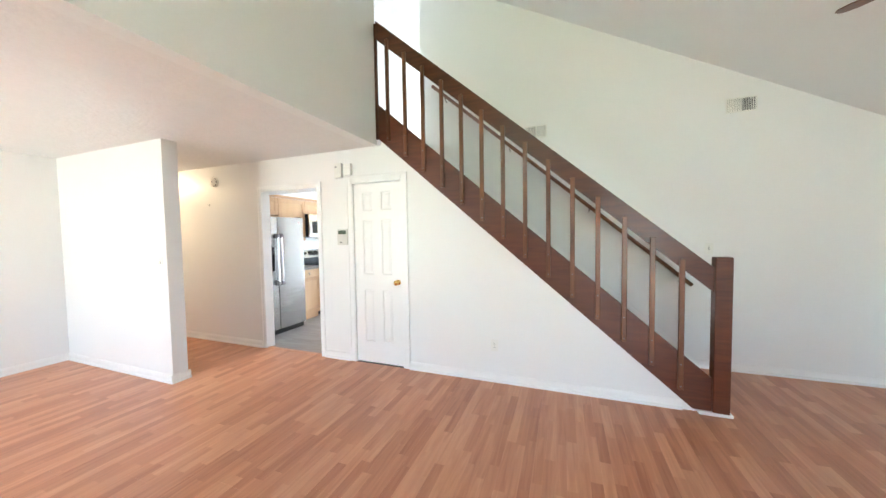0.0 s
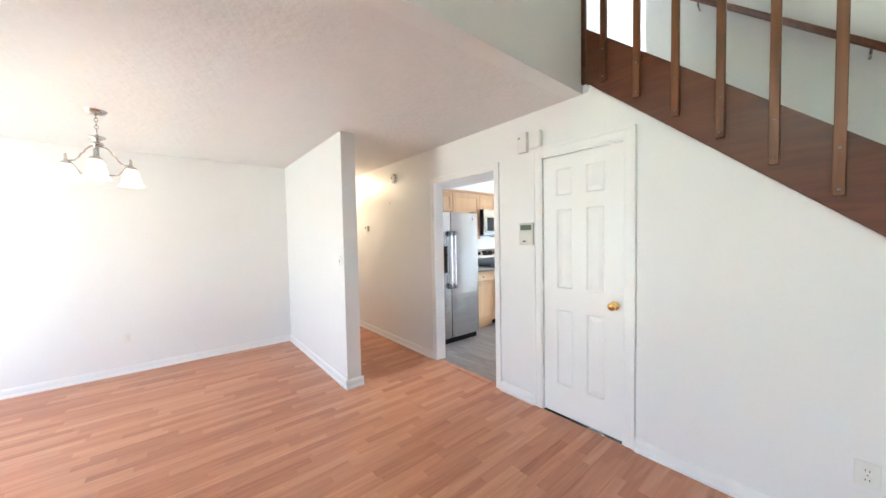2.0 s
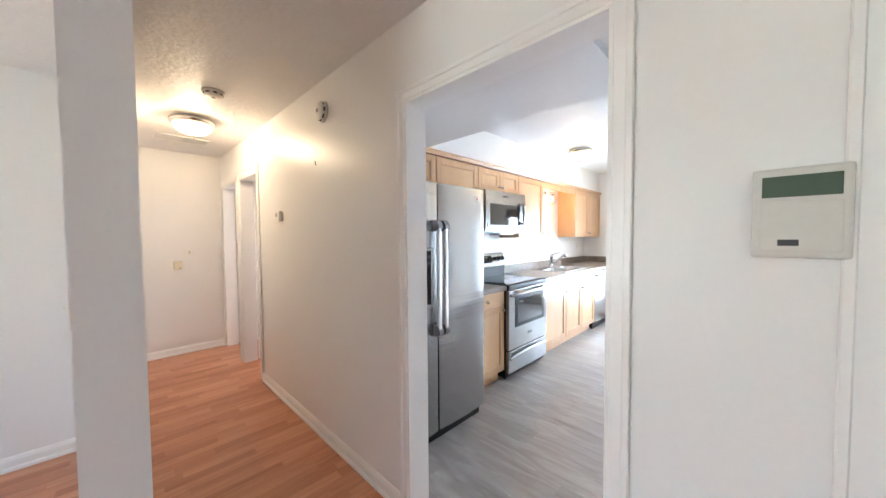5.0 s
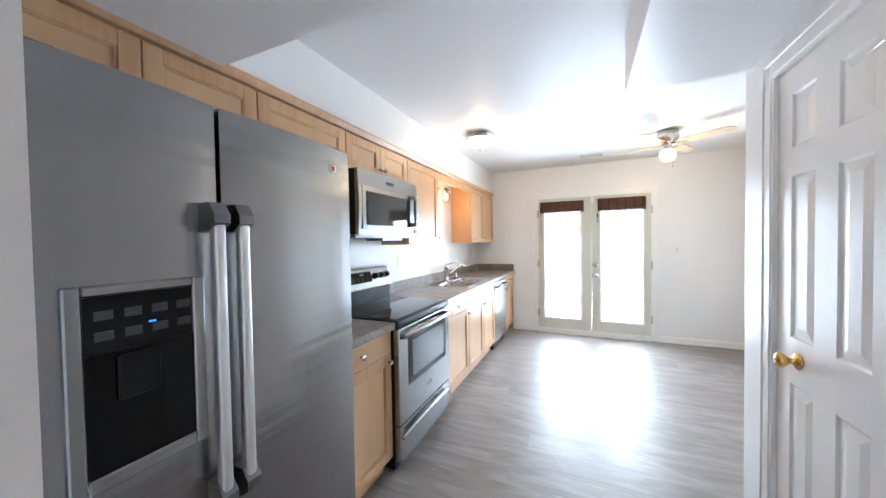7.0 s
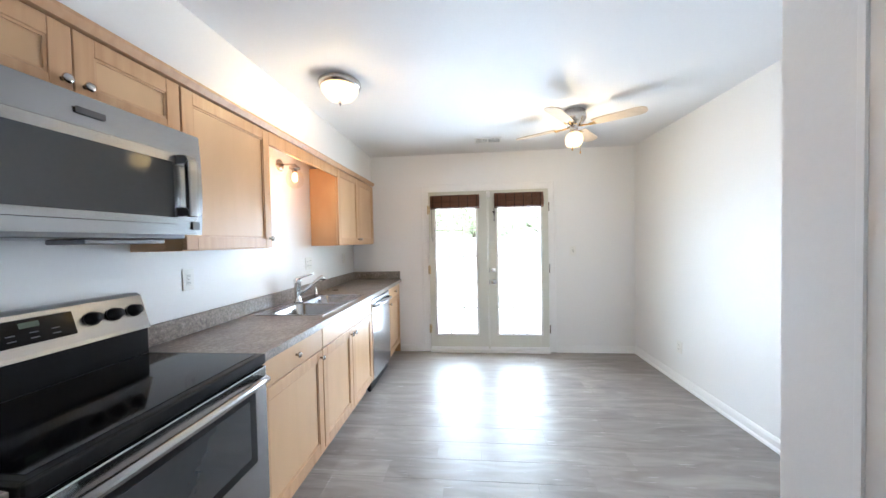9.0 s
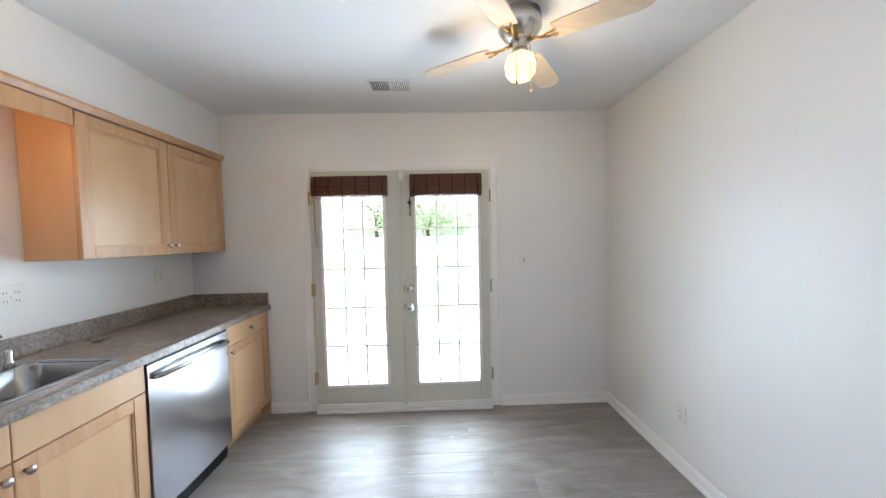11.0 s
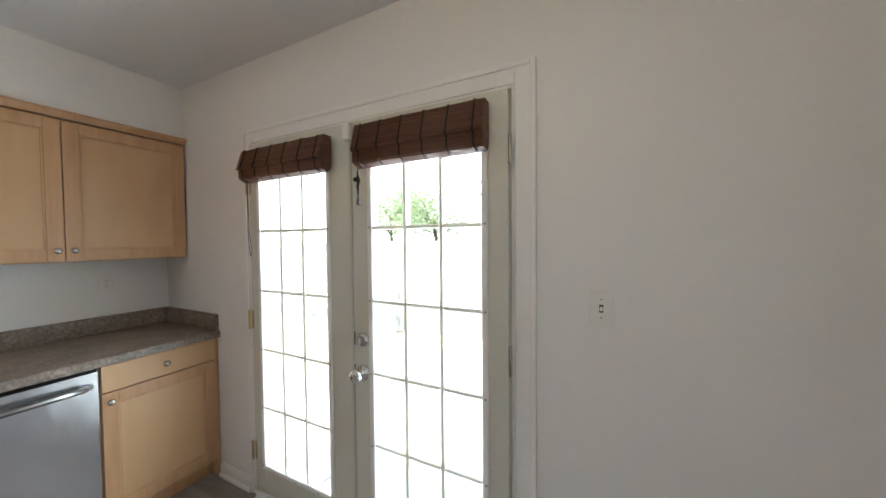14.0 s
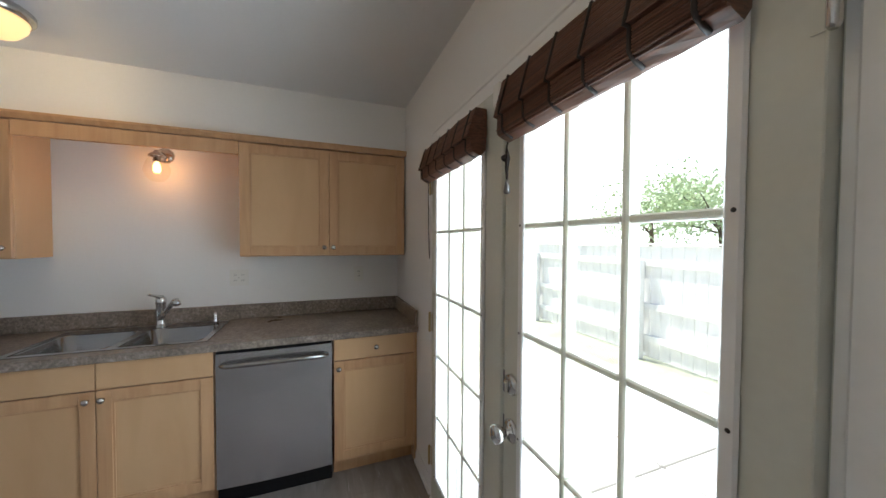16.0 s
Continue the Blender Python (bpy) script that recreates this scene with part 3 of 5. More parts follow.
for k in range(14):
    x = 0.787 + 0.202 * k
    bm = boxed(x - 0.019, -0.056, under(x) + 0.07, x + 0.019, -0.031, under(x) + 1.125, bevel=0.003)
    b = part("baluster", bm, BALUSTER_WOOD, stair)
    for dz in (0.10, 0.28):
        part("screw", lathe(bmesh.new(), [(0.006, 0), (0.005, 0.003), (0, 0.0035)], pose(x, -0.0562, under(x) + dz, 90, 0, 0), 8), STEEL_D, b)

wr = thing("wall_handrail", (2.3, 0.95, 2.1), "round dark wooden hand rail on wall brackets", "handrail")
p0, p1 = Vector((0.90, 0.94, 3.42)), Vector((3.78, 0.94, 0.89))
part("rail", tube(bmesh.new(), [p0, p1], 0.021, 12), BALUSTER_WOOD, wr)
for f in (0.06, 0.35, 0.66, 0.965):
    q = p0.lerp(p1, f)
    part("bracket", tube(bmesh.new(), [q + Vector((0, 0, -0.015)), q + Vector((0, 0.02, -0.05)), q + Vector((0, 0.078, -0.06))], 0.007, 8), NICKEL, wr, "small metal wall bracket")

# ---- floors ----
board_mesh = {}


def boards(prefix, x0, x1, y0, y1, width, length, mat, along, parent):
    """Boards in rows with staggered ends, each with its own edges."""
    def cut(a, b, c, d):
        key = (round(b - a, 3), round(d - c, 3), mat.name)
        if key not in board_mesh:
            board_mesh[key] = mesh("plank", boxed(0, 0, -0.012, b - a, d - c, 0, bevel=0.0012), mat)
        ob = new("plank", board_mesh[key])
        ob.parent = parent
        ob.location = (a, c, 0)
    lo, hi, s0, s1 = (x0, x1, y0, y1) if along == "y" else (y0, y1, x0, x1)
    i, a = 0, lo
    while a < hi - 1e-3:
        b = min(a + width, hi)
        c = s0
        d = s0 + length * ((i * 0.37) % 1.0 + 0.08)
        while c < s1 - 1e-3:
            d = min(d, s1)
            if s1 - d < 0.12:
                d = s1
            cut(*((a, b, c, d) if along == "y" else (c, d, a, b)))
            c, d = d, d + length
        a, i = b, i + 1

# ---- kitchen ----
def speckled(name):
    m = material(name, (0.2, 0.17, 0.14), 0.3, bump=0.02, bump_scale=200)
    nt = m.node_tree
    tc, n, v, r, mx = nt.nodes.new("ShaderNodeTexCoord"), nt.nodes.new("ShaderNodeTexNoise"), nt.nodes.new("ShaderNodeTexNoise"), nt.nodes.new("ShaderNodeValToRGB"), nt.nodes.new("ShaderNodeMath")
    n.inputs["Scale"].default_value, n.inputs["Detail"].default_value, n.inputs["Roughness"].default_value = 52, 6, 0.75
    v.inputs["Scale"].default_value, v.inputs["Detail"].default_value = 9, 3
    mx.operation, mx.inputs[1].default_value = "MULTIPLY_ADD", 0.35
    e = r.color_ramp.elements
    e[0].position, e[1].position = 0.42, 0.90
    e[0].color, e[1].color = (0.085, 0.068, 0.056, 1), (0.44, 0.38, 0.33, 1)
    a = e.new(0.62)
    a.color = (0.195, 0.158, 0.13, 1)
    b = e.new(0.72)
    b.color = (0.27, 0.225, 0.188, 1)
    for k in (n, v):
        nt.links.new(tc.outputs["Object"], k.inputs["Vector"])
    nt.links.new(v.outputs["Fac"], mx.inputs[0]), nt.links.new(n.outputs["Fac"], mx.inputs[2])
    nt.links.new(mx.outputs[0], r.inputs[0]), nt.links.new(r.outputs[0], nt.nodes["Principled BSDF"].inputs["Base Color"])
    return m


GRANITE = speckled("speckled_laminate_top")
SINKSTEEL = brushed("sink_steel", (0.42, 0.43, 0.44), 0.2, (30, 200, 30))
BAMBOO = wood("dark_bamboo", (0.045, 0.018, 0.011), (0.19, 0.08, 0.045), 0.5, (3, 40, 160), 0.55, 0.3)
BAMBOO_D = material("dark_binding", (0.015, 0.008, 0.006), 0.6, vary=0.2)
BLADE = wood("pale_fan_blade", (0.52, 0.40, 0.27), (0.66, 0.54, 0.40), 0.4, (4, 30, 30), 0.9)
MARK = material("pale_print", (0.55, 0.55, 0.55), 0.4, vary=0.05)
MARK_D = material("dark_marks_and_gaps", (0.05, 0.05, 0.055), 0.4, vary=0.05)
RED = material("red_badge", (0.45, 0.03, 0.03), 0.3, vary=0.05)
GREENLCD = glow("green_display", (0.035, 0.055, 0.03), 0.05)
BLUELED = glow("blue_indicator", (0.05, 0.2, 1.0), 0.5)
LAMPGLASS = glow("lit_lamp_glass", (1.0, 0.70, 0.30), 0.6)
HALLGLASS = glow("lit_hall_lamp_glass", (1.0, 0.70, 0.34), 0.45)
SHADE_LIT = glow("lit_shade_glass", (1.0, 0.82, 0.56), 0.16)
FILAMENT = glow("filament", (1.0, 0.50, 0.16), 4.0)


def glass_material(name, tint, alpha):
    m = bpy.data.materials.new(name)
    m.use_nodes = True
    nt = m.node_tree
    nt.nodes.remove(nt.nodes["Principled BSDF"])
    tr, gl, mix = nt.nodes.new("ShaderNodeBsdfTransparent"), nt.nodes.new("ShaderNodeBsdfGlossy"), nt.nodes.new("ShaderNodeMixShader")
    tr.inputs[0].default_value = (*tint, 1)
    gl.inputs["Roughness"].default_value = 0.02
    mix.inputs[0].default_value = alpha
    nt.links.new(tr.outputs[0], mix.inputs[1]), nt.links.new(gl.outputs[0], mix.inputs[2])
    nt.links.new(mix.outputs[0], nt.nodes["Material Output"].inputs[0])
    return m


PANE = glass_material("window_glass", (0.96, 0.98, 0.97), 0.04)
GLOBE = glass_material("clear_globe_glass", (0.97, 0.95, 0.92), 0.05)


def knob(parent, x, y, z, mat=NICKEL):
    """A small round cabinet knob on a face that looks along +x."""
    prof = [(0.007, 0), (0.006, 0.012), (0.014, 0.017), (0.016, 0.022), (0.014, 0.027), (0.006, 0.030), (0, 0.0305)]
    return part("knob", lathe(bmesh.new(), prof, pose(x, y, z, 0, 90, 0), 14), mat, parent, "satin nickel knob")


def front(parent, name, x, y0, y1, z0, z1, knob_at=None, flat=False):
    """A cabinet front that looks along +x: a frame with a sunk panel, or a flat drawer front."""
    g, t, w = 0.002, 0.02, 0.06
    y0, y1, z0, z1 = y0 + g, y1 - g, z0 + g, z1 - g
    if flat:
        ob = part(name, boxed(x - t, y0, z0, x, y1, z1, bevel=0.003, seg=2), MAPLE_P, parent)
    else:
        ob = part(name, boxed(x - 0.017, y0 + w - 0.006, z0 + w - 0.006, x - 0.010, y1 - w + 0.006, z1 - w + 0.006), MAPLE_P, parent)
        for a, b in ((y0, y0 + w), (y1 - w, y1)):
            part("stile", boxed(x - t, a, z0, x, b, z1, bevel=0.002), MAPLE, ob)
        for c, d in ((z0, z0 + w), (z1 - w, z1)):
            part("rail", boxed(x - t, y0 + w, c, x - 0.0005, y1 - w, d, bevel=0.002), MAPLE, ob)
        # inner moulding
        bm = bmesh.new()
        for a, b, c, d in ((y0 + w, y0 + w + 0.008, z0 + w, z1 - w), (y1 - w - 0.008, y1 - w, z0 + w, z1 - w)):
            box(bm, x - 0.014, a, c, x - 0.005, b, d)
        for c, d in ((z0 + w, z0 + w + 0.008), (z1 - w - 0.008, z1 - w)):
            box(bm, x - 0.014, y0 + w + 0.008, c, x - 0.005, y1 - w - 0.008, d)
        part("bead", bm, MAPLE, ob)
    if knob_at:
        knob(ob, x, *knob_at)
    return ob


XB, XU = -1.645, -1.965  # faces of the base and the wall cabinets
WALL_X = -2.25


def base_cabinet(y0, y1, doors, drawers, label, top=0.886):
    cab = thing("base_cabinet", (XB - 0.3, (y0 + y1) / 2, 0), label, "cabinet", "kitchen base cabinets")
    part("body", boxed(WALL_X + 0.004, y0, 0.10, XB - 0.0215, y1, top), MAPLE, cab)
    part("toe_kick", boxed(WALL_X + 0.004, y0, 0.0, XB - 0.075, y1, 0.10), MAPLE, cab, "recessed wooden toe board")
    n = len(doors)
    w = (y1 - y0) / n
    for k, side in enumerate(doors):
        a, b = y0 + k * w, y0 + (k + 1) * w
        front(cab, "door", XB, a, b, 0.115, 0.745, (b - 0.03 if side == "r" else a + 0.03, 0.70))
    n = len(drawers)
    w = (y1 - y0) / n
    for k, has in enumerate(drawers):
        a, b = y0 + k * w, y0 + (k + 1) * w
        front(cab, "drawer_front", XB, a, b, 0.747, 0.882, ((a + b) / 2, 0.815) if has else None, flat=True)
    return cab


base_cabinet(1.03, 1.603, ["r"], [1], "maple base cabinet with drawer between fridge and stove")
base_cabinet(2.39, 2.992, ["r"], [1], "maple base cabinet with drawer and one door")
base_cabinet(2.997, 3.983, ["r", "l"], [0, 0], "maple sink cabinet with two doors and false drawer fronts", 0.745)
base_cabinet(4.605, 5.12, ["l"], [1], "maple base cabinet with drawer in the corner")
filler = solo("end_filler", boxed(XB - 0.30, 5.121, 0.0, XB - 0.004, 5.138, 0.886), MAPLE, "narrow maple filler strip at the wall", "filler")


def wall_cabinet(y0, y1, z0, doors, label, knobs=True):
    cab = thing("wall_cabinet", (XU - 0.15, (y0 + y1) / 2, z0), label, "cabinet", "kitchen wall cabinets")
    part("body", boxed(WALL_X + 0.004, y0, z0, XU - 0.0215, y1, 2.125, bevel=0.002), MAPLE_P, cab)
    w = (y1 - y0) / len(doors)
    for k, side in enumerate(doors):
        a, b = y0 + k * w, y0 + (k + 1) * w
        front(cab, "door", XU, a, b, z0 + 0.004, 2.118, (b - 0.03 if side == "r" else a + 0.03, z0 + 0.06) if knobs else None)
    return cab


wall_cabinet(0.17, 1.016, 1.83, ["r", "l"], "maple cabinet over the fridge with two doors")
wall_cabinet(1.02, 1.615, 1.385, ["r"], "maple wall cabinet between fridge and microwave")
wall_cabinet(1.62, 2.385, 1.88, ["r", "l"], "short maple cabinet over the microwave")
wall_cabinet(2.39, 3.01, 1.385, ["r"], "maple wall cabinet with one door beside the sink lamp")
wall_cabinet(4.045, 5.13, 1.385, ["r", "l"], "maple wall cabinet with two doors in the corner")
solo("valance", boxed(XU - 0.022, 3.012, 2.04, XU - 0.002, 4.043, 2.124, bevel=0.002), MAPLE, "maple valance board over the sink", "valance")
bm = prism(bmesh.new(), [(XU - 0.03, 2.1265), (XU + 0.006, 2.1265), (XU + 0.022, 2.152), (XU + 0.022, 2.1645), (XU - 0.03, 2.1645)], "y", 0.14, 5.138)
solo("crown_strip", bm, MAPLE, "maple crown moulding above the wall cabinets", "moulding")

# worktops, with the sink cut out
SY0, SY1, SX0, SX1 = 3.12, 3.92, -2.16, -1.71
ZT = 0.928


def slab(xs, ys, z0, z1):
    """One plate over a grid of lines, left open in its middle field where there are three by three."""
    bm = bmesh.new()
    low = {(i, k): bm.verts.new((x, y, z0)) for i, x in enumerate(xs) for k, y in enumerate(ys)}
    high = {(i, k): bm.verts.new((x, y, z1)) for i, x in enumerate(xs) for k, y in enumerate(ys)}
    cells = {(i, k) for i in range(len(xs) - 1) for k in range(len(ys) - 1)} - ({(1, 1)} if len(xs) > 2 else set())
    for i, k in cells:
        ring = [(i, k), (i + 1, k), (i + 1, k + 1), (i, k + 1)]
        bm.faces.new([high[c] for c in ring]), bm.faces.new([low[c] for c in ring[::-1]])
        for j, step in enumerate(((0, -1), (1, 0), (0, 1), (-1, 0))):
            if (i + step[0], k + step[1]) not in cells:
                a, b = ring[j], ring[(j + 1) % 4]
                bm.faces.new((low[a], low[b], high[b], high[a]))
    bmesh.ops.recalc_face_normals(bm, faces=bm.faces[:])
    return bm


def worktop(xs, ys, y0, y1, label, end=False):
    top = thing("worktop", ((WALL_X + XB) / 2, (y0 + y1) / 2, 0.887), label, "worktop")
    part("slab", slab(xs, ys, 0.8875, ZT), GRANITE, top)
    part("front_edge", boxed(XB + 0.0185, y0, 0.8875, XB + 0.028, y1, ZT, bevel=0.004, seg=2), GRANITE, top)
    part("backsplash", boxed(WALL_X + 0.001, y0, ZT + 0.001, WALL_X + 0.021, y1, 1.03, bevel=0.003), GRANITE, top)
    if end:
        part("side_splash", boxed(WALL_X + 0.0215, y1 - 0.02, ZT + 0.001, XB + 0.012, y1, 1.03, bevel=0.003), GRANITE, top)
    return top


F = XB + 0.018
worktop((WALL_X + 0.001, F), (1.022, 1.607), 1.022, 1.607, "brown speckled worktop between fridge and stove")
worktop((WALL_X + 0.001, SX0, SX1, F), (2.384, SY0, SY1, 5.138), 2.384, 5.138, "long brown speckled worktop with a backsplash", True)


def sink():
    s = thing("kitchen_sink", (-1.93, 3.5, ZT), "double-bowl stainless steel sink set in the worktop", "sink")
    bm = bmesh.new()
    x0, x1, y0, y1 = SX0 - 0.02, SX1 + 0.02, SY0 - 0.02, SY1 + 0.02
    mid = 3.52
    bowls = [(SX0 + 0.075, SX1 - 0.012, SY0 + 0.012, mid - 0.02), (SX0 + 0.075, SX1 - 0.012, mid + 0.02, SY1 - 0.012)]
    zr = ZT + 0.004
    for a in ((x0, y0, bowls[0][0], y1), (bowls[0][1], y0, x1, y1), (bowls[0][0], y0, bowls[0][1], bowls[0][2]), (bowls[0][0], bowls[0][3], bowls[0][1], bowls[1][2]), (bowls[0][0], bowls[1][3], bowls[0][1], y1)):
        box(bm, a[0], a[1], ZT + 0.0005, a[2], a[3], zr)
    part("rim", bm, SINKSTEEL, s)
    for b in bowls:
        bm = bmesh.new()
        n, r = 6, 0.06

        def ring(inset, z, rad):
            pts = []
            for cx, cy, a0 in ((b[1] - inset - rad, b[3] - inset - rad, 0), (b[0] + inset + rad, b[3] - inset - rad, 90), (b[0] + inset + rad, b[2] + inset + rad, 180), (b[1] - inset - rad, b[2] + inset + rad, 270)):
                for k in range(n):
                    a = radians(a0 + 90 * k / (n - 1))
                    pts.append(bm.verts.new((cx + rad * math.cos(a), cy + rad * math.sin(a), z)))
            return pts
        rings = [ring(-0.004, zr, r), ring(0.004, zr - 0.01, r), ring(0.012, zr - 0.13, r), ring(0.03, zr - 0.16, r), ring(0.12, zr - 0.168, 0.05)]
        for p, q in zip(rings, rings[1:]):
            for k in range(len(p)):
                f = bm.faces.new((p[k], p[(k + 1) % len(p)], q[(k + 1) % len(p)], q[k]))
                f.smooth = True
        bm.faces.new(rings[-1])
        bowl = part("bowl", bm, SINKSTEEL, s)
        part("drain", lathe(bmesh.new(), [(0.045, 0), (0.04, 0.004), (0.02, 0.002), (0, 0.002)], Matrix.Translation(((b[0] + b[1]) / 2, (b[2] + b[3]) / 2, zr - 0.167)), 20), CHROME, bowl)
    return s


sink()
tap = thing("kitchen_faucet", (-2.13, 3.575, ZT + 0.004), "single-lever chrome kitchen faucet behind the sink", "faucet")
part("base", lathe(bmesh.new(), [(0.032, 0), (0.032, 0.008), (0.026, 0.014), (0.024, 0.05), (0.025, 0.145), (0.029, 0.15), (0.029, 0.18), (0.022, 0.192), (0, 0.195)], Matrix.Translation((-2.13, 3.575, ZT + 0.004)), 20), CHROME, tap)
part("spout", tube(bmesh.new(), [(-2.115, 3.58, 0.995), (-2.08, 3.61, 1.028), (-2.02, 3.665, 1.088), (-2.0, 3.685, 1.108), (-1.985, 3.70, 1.116), (-1.973, 3.711, 1.108), (-1.968, 3.716, 1.094)], [0.017, 0.014, 0.014, 0.016, 0.021, 0.021, 0.018], 14), CHROME, tap)
part("lever", tube(bmesh.new(), [(-2.135, 3.575, 1.122), (-2.10, 3.572, 1.134), (-2.05, 3.568, 1.148), (-1.99, 3.563, 1.162)], [0.016, 0.011, 0.008, 0.006], 10), CHROME, tap)
part("sprayer", lathe(bmesh.new(), [(0.018, 0), (0.016, 0.02), (0.011, 0.03), (0.013, 0.065), (0.007, 0.075), (0, 0.076)], Matrix.Translation((-2.125, 3.87, ZT + 0.004)), 14), CHROME, tap)


def stove():
    y0, y1, xf = 1.612, 2.378, -1.61
    s = thing("stove", ((WALL_X + xf) / 2, (y0 + y1) / 2, 0), "stainless electric stove with a black glass top", "stove")
    part("body", boxed(WALL_X + 0.03, y0 + 0.002, 0.03, xf - 0.03, y1 - 0.002, 0.888), BLACK, s, "black side panels")
    part("cooktop", boxed(WALL_X + 0.09, y0, 0.889, xf + 0.012, y1, 0.936, bevel=0.012, seg=3), BLACK, s, "black enamel rim")
    part("glass_top", boxed(WALL_X + 0.11, y0 + 0.025, 0.9365, xf - 0.02, y1 - 0.025, 0.9385, bevel=0.0008), BLACKGLASS, s, "black glass cooking surface")
    bm = prism(bmesh.new(), [(WALL_X + 0.02, 0.889), (WALL_X + 0.09, 0.889), (WALL_X + 0.09, 1.05), (WALL_X + 0.02, 1.05)], "y", y0, y1)
    part("rear_panel", bm, BLACK, s)
    bm = prism(bmesh.new(), [(WALL_X + 0.015, 1.051), (WALL_X + 0.12, 1.051), (WALL_X + 0.115, 1.065), (WALL_X + 0.075, 1.195), (WALL_X + 0.055, 1.205), (WALL_X + 0.015, 1.205)], "y", y0 + 0.012, y1 - 0.012)
    con = part("control_panel", bm, STEEL_M, s, "slanted stainless control panel")
    part("panel_cap", boxed(WALL_X + 0.012, y0, 0.94, WALL_X + 0.122, y0 + 0.0115, 1.207), BLACK, s)
    tilt = math.degrees(math.atan2(0.04, 0.13))

    def on_panel(y, z):
        return pose(WALL_X + 0.115 - (z - 1.065) * 0.04 / 0.13, y, z, 0, 90 - tilt, 0)
    for y in (y0 + 0.085, y0 + 0.165, y1 - 0.062, y1 - 0.138, y1 - 0.214):
        k = part("dial", lathe(bmesh.new(), [(0.027, 0), (0.027, 0.008), (0.021, 0.010), (0.019, 0.03), (0, 0.031)], on_panel(y, 1.135), 18), BLACK, con, "black control dial")
    bm = bmesh.new()
    box(bm, -0.043, -0.125, 0, 0.043, 0.125, 0.004, bevel=0.002)
    bm.transform(on_panel(1.985, 1.137))
    d = part("display", bm, BLACKGLASS, con, "black control display")
    bm = bmesh.new()
    box(bm, -0.032, 0.0, 0.0042, -0.014, 0.05, 0.0048)
    bm.transform(on_panel(1.965, 1.135))
    part("clock", bm, GREENLCD, d)
    for i in range(8):
        bm = bmesh.new()
        box(bm, 0.002 + 0.018 * (i % 2), -0.006, 0.0042, 0.006 + 0.018 * (i % 2), 0.016, 0.0047)
        bm.transform(on_panel(1.88 + 0.056 * (i // 2), 1.135))
        part("key_mark", bm, MARK_D, d)
    # oven door, with window, handle and vents
    dr = part("oven_door", boxed(xf - 0.028, y0 + 0.004, 0.30, xf + 0.012, y1 - 0.004, 0.884, bevel=0.006, seg=2), STEEL, s, "stainless oven door")
    part("window_frame", boxed(xf + 0.0122, y0 + 0.11, 0.51, xf + 0.016, y1 - 0.08, 0.812, bevel=0.002), BLACK, dr)
    part("window", boxed(xf + 0.0162, y0 + 0.15, 0.548, xf + 0.0185, y1 - 0.12, 0.782, bevel=0.001), OVENGLASS, dr, "dark oven window")
    part("handle", tube(bmesh.new(), [(xf + 0.012, y0 + 0.035, 0.835), (xf + 0.042, y0 + 0.05, 0.842), (xf + 0.055, y0 + 0.12, 0.848), (xf + 0.062, (y0 + y1) / 2, 0.851), (xf + 0.055, y1 - 0.12, 0.848), (xf + 0.042, y1 - 0.05, 0.842), (xf + 0.012, y1 - 0.035, 0.835)], 0.017, 12), STEEL, dr, "bowed stainless handle")
    for k in range(4):
        a = y0 + 0.09 + k * 0.155
        part("vent_slot", boxed(xf + 0.0122, a, 0.868, xf + 0.0132, a + 0.12, 0.876), BLACK, dr)
    part("badge", boxed(xf + 0.0122, 1.965, 0.40, xf + 0.0145, 2.045, 0.43, bevel=0.001), STEEL_D, dr)
    w = part("drawer", boxed(xf - 0.028, y0 + 0.004, 0.075, xf + 0.012, y1 - 0.004, 0.292, bevel=0.006, seg=2), STEEL, s, "stainless lower drawer")
    part("handle", tube(bmesh.new(), [(xf + 0.008, y0 + 0.03, 0.215), (xf + 0.03, y0 + 0.10, 0.243), (xf + 0.036, (y0 + y1) / 2, 0.256), (xf + 0.03, y1 - 0.10, 0.243), (xf + 0.008, y1 - 0.03, 0.215)], 0.015, 12), STEEL, w)
    for y in (y0 + 0.05, y1 - 0.05):
        for x in (xf - 0.07, WALL_X + 0.1):
            part("foot", lathe(bmesh.new(), [(0.018, 0), (0.018, 0.03)], Matrix.Translation((x, y, 0)), 10), BLACK, s)
    return s


stove()


